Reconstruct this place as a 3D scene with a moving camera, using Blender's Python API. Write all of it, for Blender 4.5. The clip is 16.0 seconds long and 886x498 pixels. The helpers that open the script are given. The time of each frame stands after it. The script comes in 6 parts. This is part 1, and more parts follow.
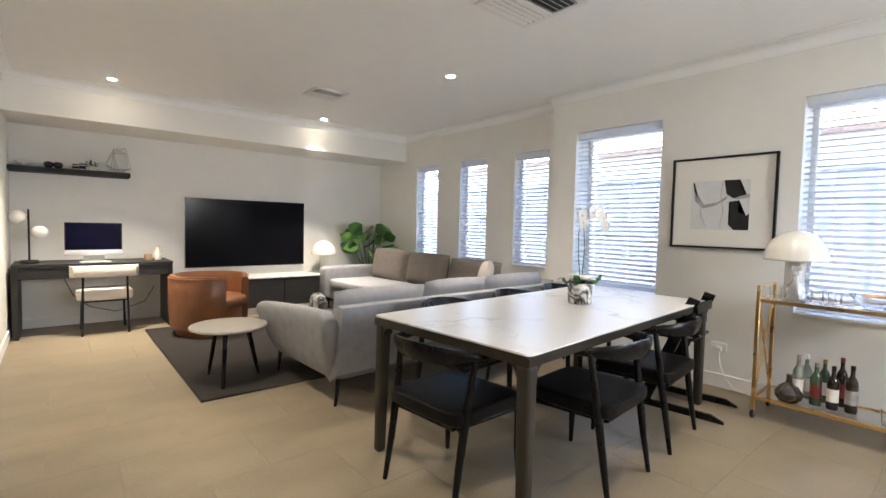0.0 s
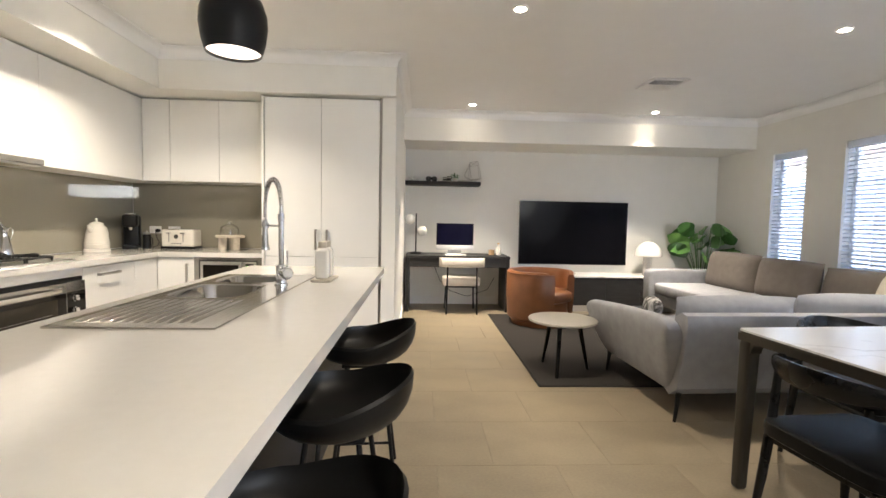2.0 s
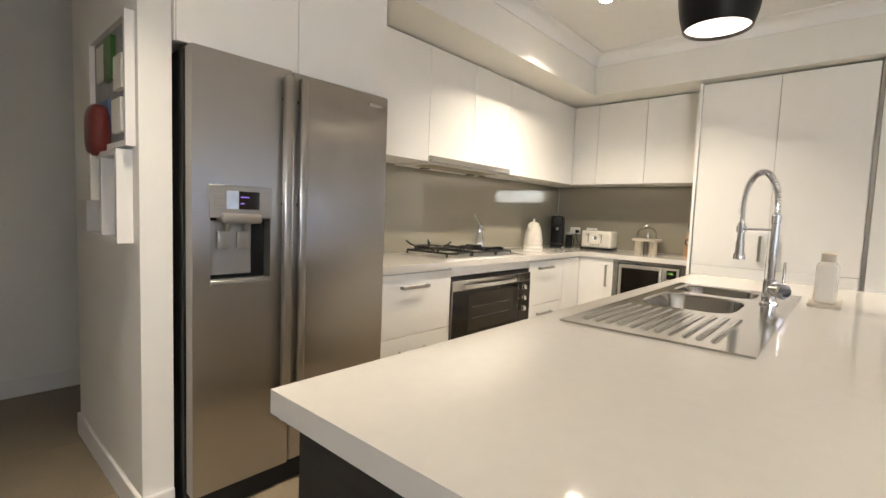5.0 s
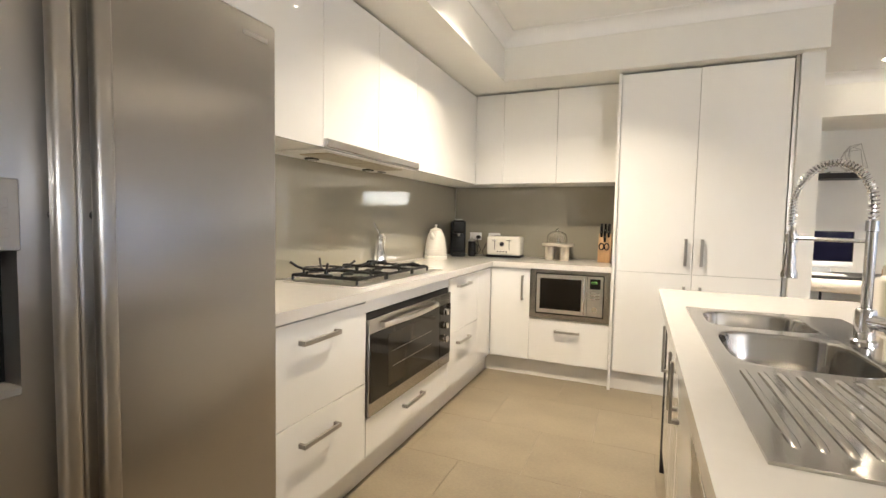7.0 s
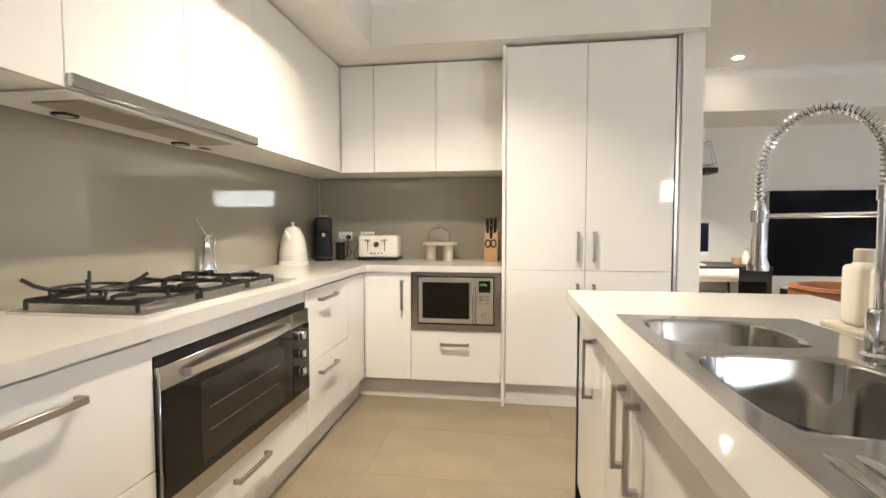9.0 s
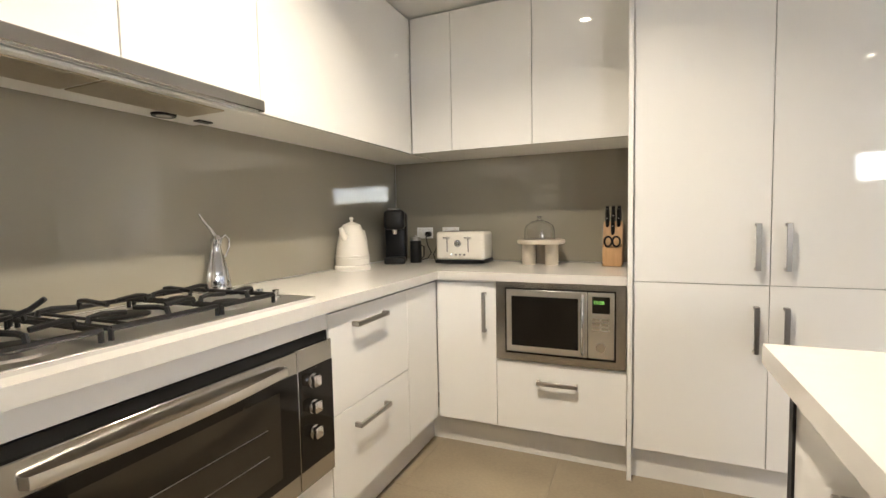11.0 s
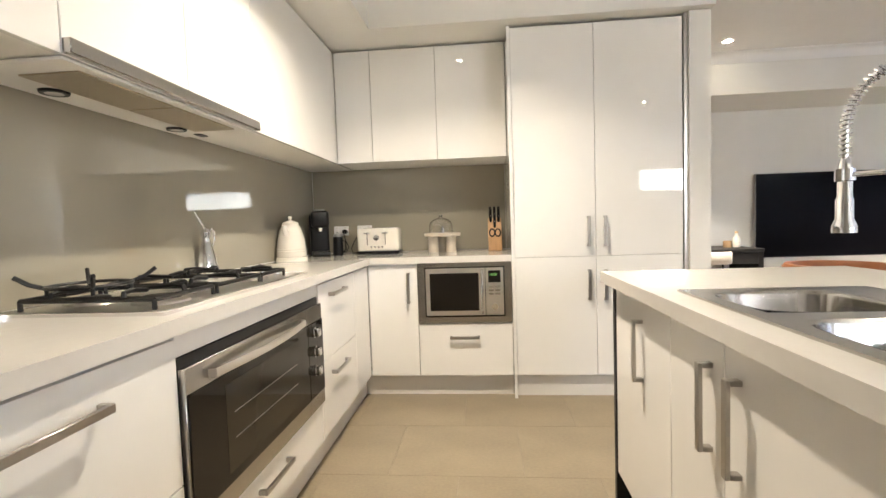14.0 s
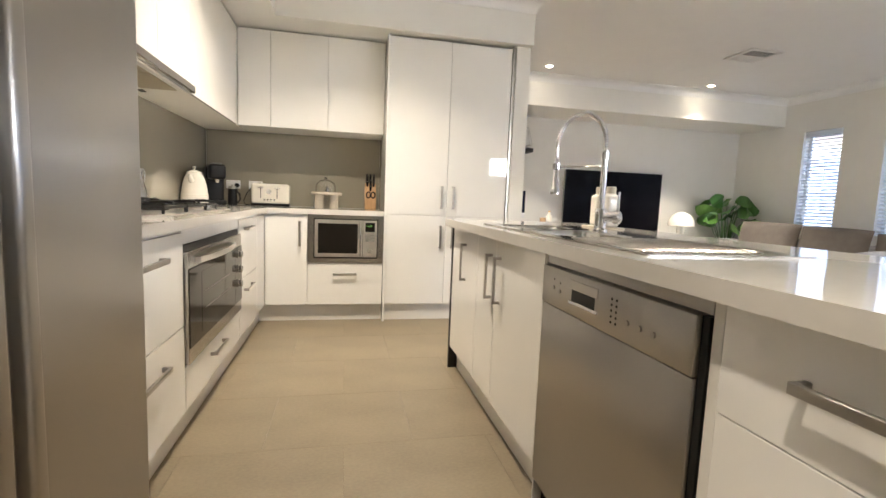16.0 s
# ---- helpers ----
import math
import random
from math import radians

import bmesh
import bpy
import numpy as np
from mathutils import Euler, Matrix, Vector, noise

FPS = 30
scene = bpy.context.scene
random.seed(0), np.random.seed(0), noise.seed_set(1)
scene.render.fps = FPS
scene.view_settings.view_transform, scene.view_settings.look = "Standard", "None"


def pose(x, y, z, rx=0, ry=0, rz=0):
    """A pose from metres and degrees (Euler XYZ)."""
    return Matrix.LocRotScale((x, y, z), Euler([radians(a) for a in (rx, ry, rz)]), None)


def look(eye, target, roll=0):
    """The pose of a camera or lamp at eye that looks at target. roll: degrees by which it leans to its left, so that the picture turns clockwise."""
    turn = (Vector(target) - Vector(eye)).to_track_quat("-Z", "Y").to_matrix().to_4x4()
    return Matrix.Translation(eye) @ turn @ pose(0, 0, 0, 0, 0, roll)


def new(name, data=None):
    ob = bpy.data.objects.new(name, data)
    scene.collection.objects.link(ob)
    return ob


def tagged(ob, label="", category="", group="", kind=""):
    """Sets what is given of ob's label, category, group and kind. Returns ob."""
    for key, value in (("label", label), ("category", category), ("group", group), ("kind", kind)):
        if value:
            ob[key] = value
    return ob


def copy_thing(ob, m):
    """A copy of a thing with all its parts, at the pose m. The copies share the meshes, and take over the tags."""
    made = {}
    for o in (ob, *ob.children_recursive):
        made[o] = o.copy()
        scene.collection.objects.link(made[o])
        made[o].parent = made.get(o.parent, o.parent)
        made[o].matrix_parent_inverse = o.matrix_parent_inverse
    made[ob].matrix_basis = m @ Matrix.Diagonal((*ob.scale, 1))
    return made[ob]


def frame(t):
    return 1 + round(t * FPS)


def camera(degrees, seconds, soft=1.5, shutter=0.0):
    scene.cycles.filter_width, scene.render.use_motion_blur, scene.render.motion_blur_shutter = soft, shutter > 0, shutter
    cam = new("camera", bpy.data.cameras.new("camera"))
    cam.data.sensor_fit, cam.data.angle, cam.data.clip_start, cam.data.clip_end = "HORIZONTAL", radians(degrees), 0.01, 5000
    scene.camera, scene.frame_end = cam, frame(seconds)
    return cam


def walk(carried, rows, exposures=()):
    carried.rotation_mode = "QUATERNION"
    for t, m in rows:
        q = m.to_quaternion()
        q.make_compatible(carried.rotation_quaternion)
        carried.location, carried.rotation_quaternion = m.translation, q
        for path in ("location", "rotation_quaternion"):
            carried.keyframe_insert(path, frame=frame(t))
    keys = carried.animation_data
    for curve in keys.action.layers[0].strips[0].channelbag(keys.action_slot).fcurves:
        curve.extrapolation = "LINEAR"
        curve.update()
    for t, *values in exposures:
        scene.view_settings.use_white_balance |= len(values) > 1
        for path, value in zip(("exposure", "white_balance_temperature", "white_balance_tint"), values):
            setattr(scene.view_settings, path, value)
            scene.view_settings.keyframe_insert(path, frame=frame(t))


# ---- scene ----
cam = camera(88.0, 16.0)
PATH = [
    (0, (3.079, -4.819, 1.236), (4.364, -3.289, 1.137), 1.3),
    (0.5, (3.032, -4.808, 1.243), (4.219, -3.2, 1.164), 1.6),
    (1, (2.947, -4.782, 1.242), (3.854, -3.001, 1.174), 2.1),
    (1.5, (2.91, -4.753, 1.234), (3.386, -2.812, 1.147), 1.1),
    (2, (2.91, -4.733, 1.218), (3.008, -2.739, 1.096), 1.1),
    (2.5, (2.91, -4.705, 1.202), (2.654, -2.727, 1.054), 1.9),
    (3, (2.903, -4.693, 1.194), (2.307, -2.798, 0.968), 2.3),
    (3.5, (2.871, -4.7, 1.184), (1.868, -2.989, 0.925), 2.7),
    (4, (2.795, -4.698, 1.171), (1.517, -3.172, 0.974), 2.5),
    (4.2, (2.749, -4.686, 1.173), (1.411, -3.21, 0.996), 2.5),
    (5.2, (2.40, -4.60, 1.195), (1.07, -3.09, 1.05), 2.1),
    (6.3, (1.960, -4.298, 1.218), (0.667, -2.778, 1.082), 2.0),
    (6.5, (1.838, -4.276, 1.23), (0.709, -2.631, 1.089), 1.0),
    (6.6, (1.802, -4.275, 1.226), (0.745, -2.577, 1.089), 1.0),
    (6.7, (1.774, -4.226, 1.222), (0.795, -2.482, 1.09), 1.0),
    (7, (1.698, -4.141, 1.212), (0.908, -2.308, 1.091), 1.1),
    (7.5, (1.558, -3.994, 1.167), (1.091, -2.051, 1.093), 0.9),
    (8, (1.566, -3.885, 1.159), (1.232, -1.913, 1.128), -0.3),
    (8.2, (1.528, -3.841, 1.156), (1.254, -1.86, 1.108), 0.1),
    (10.3, (1.63, -2.937, 1.164), (1.116, -1.009, 1.034), -0.6),
    (10.5, (1.598, -2.867, 1.148), (0.994, -0.963, 1.045), -0.4),
    (11, (1.569, -2.728, 1.157), (0.772, -0.898, 1.032), -1.1),
    (11.5, (1.532, -2.664, 1.154), (0.6, -0.9, 1.014), -0.9),
    (12, (1.509, -2.663, 1.148), (0.483, -0.954, 0.99), -0.9),
    (12.5, (1.47, -2.762, 1.14), (0.424, -1.067, 0.954), -0.2),
    (13, (1.42, -2.976, 1.129), (0.534, -1.192, 0.958), 0.1),
    (13.5, (1.386, -3.223, 1.131), (0.747, -1.332, 1.009), -0.8),
    (14, (1.349, -3.463, 1.103), (1.168, -1.475, 0.994), -1.9),
    (14.5, (1.303, -3.688, 1.068), (1.479, -1.7, 0.936), -0.1),
    (15, (1.225, -3.919, 1.038), (1.659, -1.973, 0.874), -0.7),
    (15.5, (1.205, -4.135, 1.02), (1.648, -2.194, 0.834), 0.9),
    (16, (1.195, -4.334, 1.007), (1.62, -2.391, 0.797), 2.3),
]
walk(cam, [(t, look(eye, target, roll)) for t, eye, target, roll in PATH], [(0.0, 4.23, 6300, 10), (2.0, 4.23, 6350, 10), (4.0, 4.06, 6500, 10), (7.0, 4.33, 6600, 10), (8.5, 4.33, 6500, 10), (11.0, 4.07, 6400, 10), (12.5, 4.22, 6450, 10), (14.0, 4.38, 6400, 10), (16.0, 4.3, 6400, 10)])

# ---- world and lights ----
world = bpy.data.worlds.new("World")
scene.world = world
world.use_nodes = True
wn = world.node_tree.nodes
sky = wn.new("ShaderNodeTexSky")
sky.sky_type = "NISHITA"
sky.sun_disc = False
sky.sun_elevation = radians(48)
sky.sun_rotation = radians(200)
wn["Background"].inputs["Strength"].default_value = 0.15
world.node_tree.links.new(sky.outputs["Color"], wn["Background"].inputs["Color"])
sun = new("sun", bpy.data.lights.new("sun", "SUN"))
sun.data.energy = 2.5
sun.data.angle = radians(0.5)
sun.data.color = (1.0, 0.95, 0.88)
sun.matrix_world = look((0, 0, 20), (0.35, 12.0, 5.0))

CEIL = 2.62
# place of each downlight, its share of the power and its beam
# the last one is out of view, its place guessed
LAMPS = [(3.51, 0.845, 1.35, 80), (5.80, 0.93, 1.35, 80), (5.87, -1.55, 0.7, 95), (3.54, -1.66, 0.65, 95), (3.5, -4.07, 0.5, 95),
         (5.9, -4.07, 0.3, 95), (1.17, -1.67, 1.42, 122), (1.15, -4.25, 0.38, 72), (3.1, -7.3, 0.2, 95)]
LAMP_POWER = 1.45
LAMP_COLOR = (1.0, 0.87, 0.70)


# fill lamps added for daylight at the rear highlight and an unseen tall window
for name, at, aim, w, h, power in (("rear_daylight", (5.65, -7.96, 1.89), (5.65, 0.0, 1.6), 1.75, 0.42, 4.4),
                                   ("window_daylight", (7.08, -6.55, 1.45), (0.0, -6.55, 1.2), 1.2, 1.4, 0.6)):
    la = new(name, bpy.data.lights.new(name, "AREA"))
    la.data.shape, la.data.size, la.data.size_y, la.data.energy = "RECTANGLE", w, h, power
    la.data.color = (0.97, 0.97, 1.0)
    la.matrix_world = look(at, aim)


# ---- building blocks ----
def thing(name, label, category, loc=(0, 0, 0), rz=0.0, group="", kind=""):
    ob = new(name)
    ob.empty_display_size = 0.05
    ob.matrix_basis = pose(*loc, 0, 0, rz)
    return tagged(ob, label, category, group, kind)


def part(name, bm, material, parent=None, label="", smooth=True, kind=""):
    me = bpy.data.meshes.new(name)
    bmesh.ops.recalc_face_normals(bm, faces=bm.faces)
    bm.to_mesh(me)
    bm.free()
    me.materials.append(material)
    if smooth:
        me.shade_smooth()
        me.set_sharp_from_angle(angle=radians(38))
    ob = new(name, me)
    if parent is not None:
        ob.parent = parent
    return tagged(ob, label, "", "", kind)


def structure(name, bm, material, label="", smooth=False):
    return tagged(part(name, bm, material, None, label, smooth), label, "", "", "structure")


def box(bm, x0, x1, y0, y1, z0, z1, bev=0.0, seg=1):
    vs = bmesh.ops.create_cube(bm, size=1.0)["verts"]
    bmesh.ops.transform(bm, verts=vs, matrix=Matrix.LocRotScale(
        ((x0 + x1) / 2, (y0 + y1) / 2, (z0 + z1) / 2), None, (abs(x1 - x0), abs(y1 - y0), abs(z1 - z0))))
    if bev:
        es = {e for v in vs for e in v.link_edges}
        bmesh.ops.bevel(bm, geom=list(es), offset=bev, segments=seg, affect="EDGES", profile=0.5)
    return bm


def B(*a, **k):
    return box(bmesh.new(), *a, **k)


def ring(bm, c, u, v, r, n):
    return [bm.verts.new(c + (u * math.cos(2 * math.pi * i / n) + v * math.sin(2 * math.pi * i / n)) * r) for i in range(n)]


def skin(bm, rings, cap=True, loop=False):
    n = len(rings[0])
    pairs = list(zip(rings, rings[1:])) + ([(rings[-1], rings[0])] if loop else [])
    for a, b in pairs:
        for i in range(n):
            bm.faces.new((a[i], a[(i + 1) % n], b[(i + 1) % n], b[i]))
    if cap and not loop:
        bm.faces.new(rings[0][::-1])
        bm.faces.new(rings[-1])
    return bm


def tube(bm, pts, r, n=10, loop=False):
    """A round bar through points; r is one radius or one for each point."""
    pts = [Vector(p) for p in pts]
    rs = r if isinstance(r, (list, tuple)) else [r] * len(pts)
    rings, u = [], None
    for i, p in enumerate(pts):
        a = pts[i - 1] if (i or loop) else p
        b = pts[(i + 1) % len(pts)] if (i < len(pts) - 1 or loop) else p
        d = (b - a).normalized()
        if u is None:
            u = d.orthogonal().normalized()
        u = (u - d * u.dot(d)).normalized()
        rings.append(ring(bm, p, u, d.cross(u), rs[i], n))
    return skin(bm, rings, True, loop)


def T(pts, r, n=10, loop=False):
    return tube(bmesh.new(), pts, r, n, loop)


def lathe(bm, prof, c=(0, 0, 0), n=28, cap=True):
    c = Vector(c)
    rings = [ring(bm, c + Vector((0, 0, z)), Vector((1, 0, 0)), Vector((0, 1, 0)), max(r, 1e-4), n) for r, z in prof]
    return skin(bm, rings, cap)


def L(prof, c=(0, 0, 0), n=28, cap=True):
    return lathe(bmesh.new(), prof, c, n, cap)


def pillow(bm, c, h, e=0.35, n=20, m=12, turn=None):
    """A soft rounded block with half sizes h; e: 0 boxy, 1 round."""
    def s(v, p):
        return math.copysign(abs(v) ** p, v)
    rings = []
    turn = turn or Matrix.Identity(3)
    for j in range(1, m):
        b = -math.pi / 2 + math.pi * j / m
        row = []
        for i in range(n):
            a = 2 * math.pi * (i + 0.5) / n
            p = Vector((h[0] * s(math.cos(b), e) * s(math.cos(a), e), h[1] * s(math.cos(b), e) * s(math.sin(a), e), h[2] * s(math.sin(b), e)))
            row.append(bm.verts.new(Vector(c) + turn @ p))
        rings.append(row)
    return skin(bm, rings)


def cushion(bm, c, h, turn=None, n=14):
    """A stuffed cushion, thick in the middle and pinched along its edges; half sizes h along x, y (thickness), z."""
    turn = turn or Matrix.Identity(3)
    grid = {}
    for s in (-1, 1):
        for i in range(n + 1):
            for j in range(n + 1):
                u, v = -1 + 2 * i / n, -1 + 2 * j / n
                edge = i in (0, n) or j in (0, n)
                if edge and s == 1:
                    grid[s, i, j] = grid[-1, i, j]
                    continue
                t = 0.0 if edge else ((1 - abs(u) ** 5) * (1 - abs(v) ** 4)) ** 0.55
                k = 1 - 0.035 * (1 - v * v) * abs(u) ** 3 - 0.02 * (1 - u * u)
                p = Vector((u * h[0] * k, s * h[1] * t, v * h[2] * (1 - 0.05 * (1 - u * u) * abs(v) ** 3) - 0.012 * (u * u) * (1 + v)))
                grid[s, i, j] = bm.verts.new(Vector(c) + turn @ p)
        for i in range(n):
            for j in range(n):
                bm.faces.new([grid[s, i, j], grid[s, i + 1, j], grid[s, i + 1, j + 1], grid[s, i, j + 1]][::s])
    return bm


def soften(ob, levels=2):
    m = ob.modifiers.new("soft", "SUBSURF")
    m.levels = m.render_levels = levels
    return ob


def holed(xs, ys, z0, z1, holes):
    """A slab over the grid xs, ys with the cells in holes left open."""
    bm = bmesh.new()
    cells = [(i, j) for i in range(len(xs) - 1) for j in range(len(ys) - 1) if (i, j) not in holes]
    vs = {}

    def v(i, j, z):
        k = (i, j, z)
        if k not in vs:
            vs[k] = bm.verts.new((xs[i], ys[j], z))
        return vs[k]
    for i, j in cells:
        bm.faces.new((v(i, j, z1), v(i + 1, j, z1), v(i + 1, j + 1, z1), v(i, j + 1, z1)))
        bm.faces.new((v(i, j, z0), v(i, j + 1, z0), v(i + 1, j + 1, z0), v(i + 1, j, z0)))
        for a, b, o in (((i, j), (i + 1, j), (i, j - 1)), ((i + 1, j), (i + 1, j + 1), (i + 1, j)),
                        ((i + 1, j + 1), (i, j + 1), (i, j + 1)), ((i, j + 1), (i, j), (i - 1, j))):
            if o not in cells:
                bm.faces.new((v(*a, z0), v(*b, z0), v(*b, z1), v(*a, z1)))
    return bm


# ---- materials ----
def mat(name, color, rough=0.5, metal=0.0, var=0.06, scale=6.0, bump=0.0, fine=220.0, coat=0.0, stretch=None, rvar=0.05, trans=0.0, ior=1.45, tint=0.0):
    m = bpy.data.materials.new(name)
    m.use_nodes = True
    n, l = m.node_tree.nodes, m.node_tree.links
    p = n["Principled BSDF"]
    p.inputs["Metallic"].default_value = metal
    p.inputs["IOR"].default_value = ior
    p.inputs["Coat Weight"].default_value = coat
    p.inputs["Coat Roughness"].default_value = 0.03
    p.inputs["Transmission Weight"].default_value = trans
    co = n.new("ShaderNodeTexCoord")
    mp = n.new("ShaderNodeMapping")
    l.new(co.outputs["Object"], mp.inputs["Vector"])
    if stretch:
        mp.inputs["Scale"].default_value = stretch
    nz = n.new("ShaderNodeTexNoise")
    nz.inputs["Scale"].default_value, nz.inputs["Detail"].default_value = scale, 5.0
    l.new(mp.outputs["Vector"], nz.inputs["Vector"])
    nf = n.new("ShaderNodeTexNoise")
    nf.inputs["Scale"].default_value, nf.inputs["Detail"].default_value = fine, 3.0
    l.new(mp.outputs["Vector"], nf.inputs["Vector"])
    mixn = n.new("ShaderNodeMath")
    mixn.operation = "MULTIPLY_ADD"
    l.new(nf.outputs["Fac"], mixn.inputs[0])
    mixn.inputs[1].default_value = 0.45
    l.new(nz.outputs["Fac"], mixn.inputs[2])
    rmp = n.new("ShaderNodeValToRGB")
    rmp.color_ramp.elements[0].position, rmp.color_ramp.elements[1].position = 0.35, 1.0
    c = Vector(color)
    rmp.color_ramp.elements[0].color = (*(c * (1 - var)), 1)
    rmp.color_ramp.elements[1].color = (*[min(1, x) for x in (c * (1 + var))], 1)
    l.new(mixn.outputs[0], rmp.inputs["Fac"])
    out = rmp.outputs["Color"]
    if tint:
        oi = n.new("ShaderNodeObjectInfo")
        hsv = n.new("ShaderNodeHueSaturation")
        ma = n.new("ShaderNodeMapRange")
        ma.inputs["To Min"].default_value, ma.inputs["To Max"].default_value = 1 - tint, 1 + tint
        l.new(oi.outputs["Random"], ma.inputs["Value"])
        l.new(ma.outputs["Result"], hsv.inputs["Value"])
        l.new(out, hsv.inputs["Color"])
        out = hsv.outputs["Color"]
    l.new(out, p.inputs["Base Color"])
    rr = n.new("ShaderNodeMapRange")
    rr.inputs["To Min"].default_value, rr.inputs["To Max"].default_value = max(0.0, rough - rvar), min(1.0, rough + rvar)
    l.new(nz.outputs["Fac"], rr.inputs["Value"])
    l.new(rr.outputs["Result"], p.inputs["Roughness"])
    if bump:
        bp = n.new("ShaderNodeBump")
        bp.inputs["Strength"].default_value, bp.inputs["Distance"].default_value = bump, 0.002
        l.new(nf.outputs["Fac"], bp.inputs["Height"])
        l.new(bp.outputs["Normal"], p.inputs["Normal"])
    return m


def glow(name, color, power):
    m = bpy.data.materials.new(name)
    m.use_nodes = True
    p = m.node_tree.nodes["Principled BSDF"]
    p.inputs["Base Color"].default_value = (*color, 1)
    p.inputs["Emission Color"].default_value = (*color, 1)
    p.inputs["Emission Strength"].default_value = power
    return m


def glassy(name, color=(1, 1, 1), rough=0.0):
    m = mat(name, color, rough, trans=1.0, var=0.0, rvar=0.0)
    return m


def marble(name, base, vein, rough, scale=1.6, width=0.06, strength=0.8, gate_lo=0.38, gate_hi=0.56):
    m = mat(name, base, rough, var=0.03, scale=3.0, rvar=0.02)
    n, l = m.node_tree.nodes, m.node_tree.links
    p = n["Principled BSDF"]
    co = n.new("ShaderNodeTexCoord")
    ns = n.new("ShaderNodeTexNoise")
    ns.inputs["Scale"].default_value, ns.inputs["Detail"].default_value = scale, 6.0
    ns.inputs["Distortion"].default_value = 1.2
    l.new(co.outputs["Object"], ns.inputs["Vector"])
    ab = n.new("ShaderNodeMath")
    ab.operation = "SUBTRACT"
    l.new(ns.outputs["Fac"], ab.inputs[0])
    ab.inputs[1].default_value = 0.5
    ab2 = n.new("ShaderNodeMath")
    ab2.operation = "ABSOLUTE"
    l.new(ab.outputs[0], ab2.inputs[0])
    mr = n.new("ShaderNodeMapRange")
    mr.inputs["From Max"].default_value = width
    mr.inputs["To Min"].default_value, mr.inputs["To Max"].default_value = strength, 0.0
    l.new(ab2.outputs[0], mr.inputs["Value"])
    gate = n.new("ShaderNodeTexNoise")
    gate.inputs["Scale"].default_value = 1.7
    l.new(co.outputs["Object"], gate.inputs["Vector"])
    gr = n.new("ShaderNodeMapRange")
    gr.inputs["From Min"].default_value, gr.inputs["From Max"].default_value = gate_lo, gate_hi
    l.new(gate.outputs["Fac"], gr.inputs["Value"])
    mu = n.new("ShaderNodeMath")
    mu.operation = "MULTIPLY"
    l.new(mr.outputs["Result"], mu.inputs[0])
    l.new(gr.outputs["Result"], mu.inputs[1])
    mx = n.new("ShaderNodeMix")
    mx.data_type = "RGBA"
    src = p.inputs["Base Color"].links[0].from_socket
    l.new(mu.outputs[0], mx.inputs["Factor"])
    l.new(src, mx.inputs["A"])
    mx.inputs["B"].default_value = (*vein, 1)
    l.new(mx.outputs["Result"], p.inputs["Base Color"])
    return m


WALL = mat("wall_paint", (0.80, 0.79, 0.75), 0.75, var=0.02, bump=0.08, fine=400)
CEILM = mat("ceiling_paint", (0.86, 0.86, 0.85), 0.8, var=0.015, bump=0.05, fine=300)
TRIM = mat("trim_paint", (0.80, 0.79, 0.77), 0.4, var=0.02)
TILE = mat("porcelain_tile", (0.228, 0.186, 0.128), 0.40, var=0.26, scale=2.4, bump=0.05, fine=70, rvar=0.1, tint=0.025, stretch=(0.9, 1.5, 1))
GROUT = mat("grout", (0.209, 0.167, 0.110), 0.9, var=0.1)
GLOSS = mat("gloss_white_laminate", (0.86, 0.85, 0.82), 0.03, var=0.012, coat=0.3, rvar=0.008)
CARC = mat("white_board", (0.74, 0.72, 0.68), 0.4, var=0.02)
STONE = mat("white_engineered_stone", (0.68, 0.656, 0.612), 0.06, rvar=0.015, var=0.025, scale=30, fine=500)
SPLASH = mat("taupe_back_painted_glass", (0.31, 0.285, 0.225), 0.015, var=0.01, coat=1.0, rvar=0.005)
STEEL = mat("brushed_steel", (0.43, 0.41, 0.385), 0.29, 1.0, var=0.01, scale=2, fine=30, rvar=0.01)
tg = STEEL.node_tree.nodes.new("ShaderNodeTangent")
tg.direction_type, tg.axis = "RADIAL", "Z"
STEEL.node_tree.links.new(tg.outputs[0], STEEL.node_tree.nodes["Principled BSDF"].inputs["Tangent"])
STEEL.node_tree.nodes["Principled BSDF"].inputs["Anisotropic"].default_value = 0.85
STEELH = mat("brushed_steel_flat", (0.47, 0.455, 0.43), 0.20, 1.0, var=0.02, scale=4, fine=90, rvar=0.03)
SINKS = mat("pressed_sink_steel", (0.50, 0.485, 0.46), 0.13, 1.0, var=0.03, scale=5, fine=120, rvar=0.02)
OVENG = mat("oven_glass", (0.012, 0.010, 0.008), 0.05, var=0.05, ior=1.33)
OVENW = mat("oven_window", (0.035, 0.029, 0.021), 0.05, var=0.1, ior=1.33)
NICKEL = mat("satin_nickel", (0.42, 0.40, 0.37), 0.32, 1.0, var=0.05)
CHROME = mat("chrome", (0.75, 0.75, 0.76), 0.07, 1.0, var=0.02, rvar=0.03)
BLACKM = mat("black_metal", (0.010, 0.010, 0.011), 0.42, 0.0, var=0.2, ior=1.3)
BLACKP = mat("black_plastic", (0.009, 0.009, 0.009), 0.38, var=0.2, ior=1.33)
CAST = mat("cast_iron", (0.007, 0.007, 0.007), 0.45, var=0.3, bump=0.3, fine=300)
DARKG = mat("dark_glass", (0.012, 0.012, 0.012), 0.04, var=0.02, coat=1.0, rvar=0.01)
SCREEN = mat("screen_glass", (0.004, 0.004, 0.006), 0.16, var=0.1, ior=1.2)
DARKW = mat("dark_stained_wood", (0.026, 0.025, 0.025), 0.5, ior=1.3, var=0.3, scale=5, fine=60, stretch=(1, 8, 8), bump=0.15)
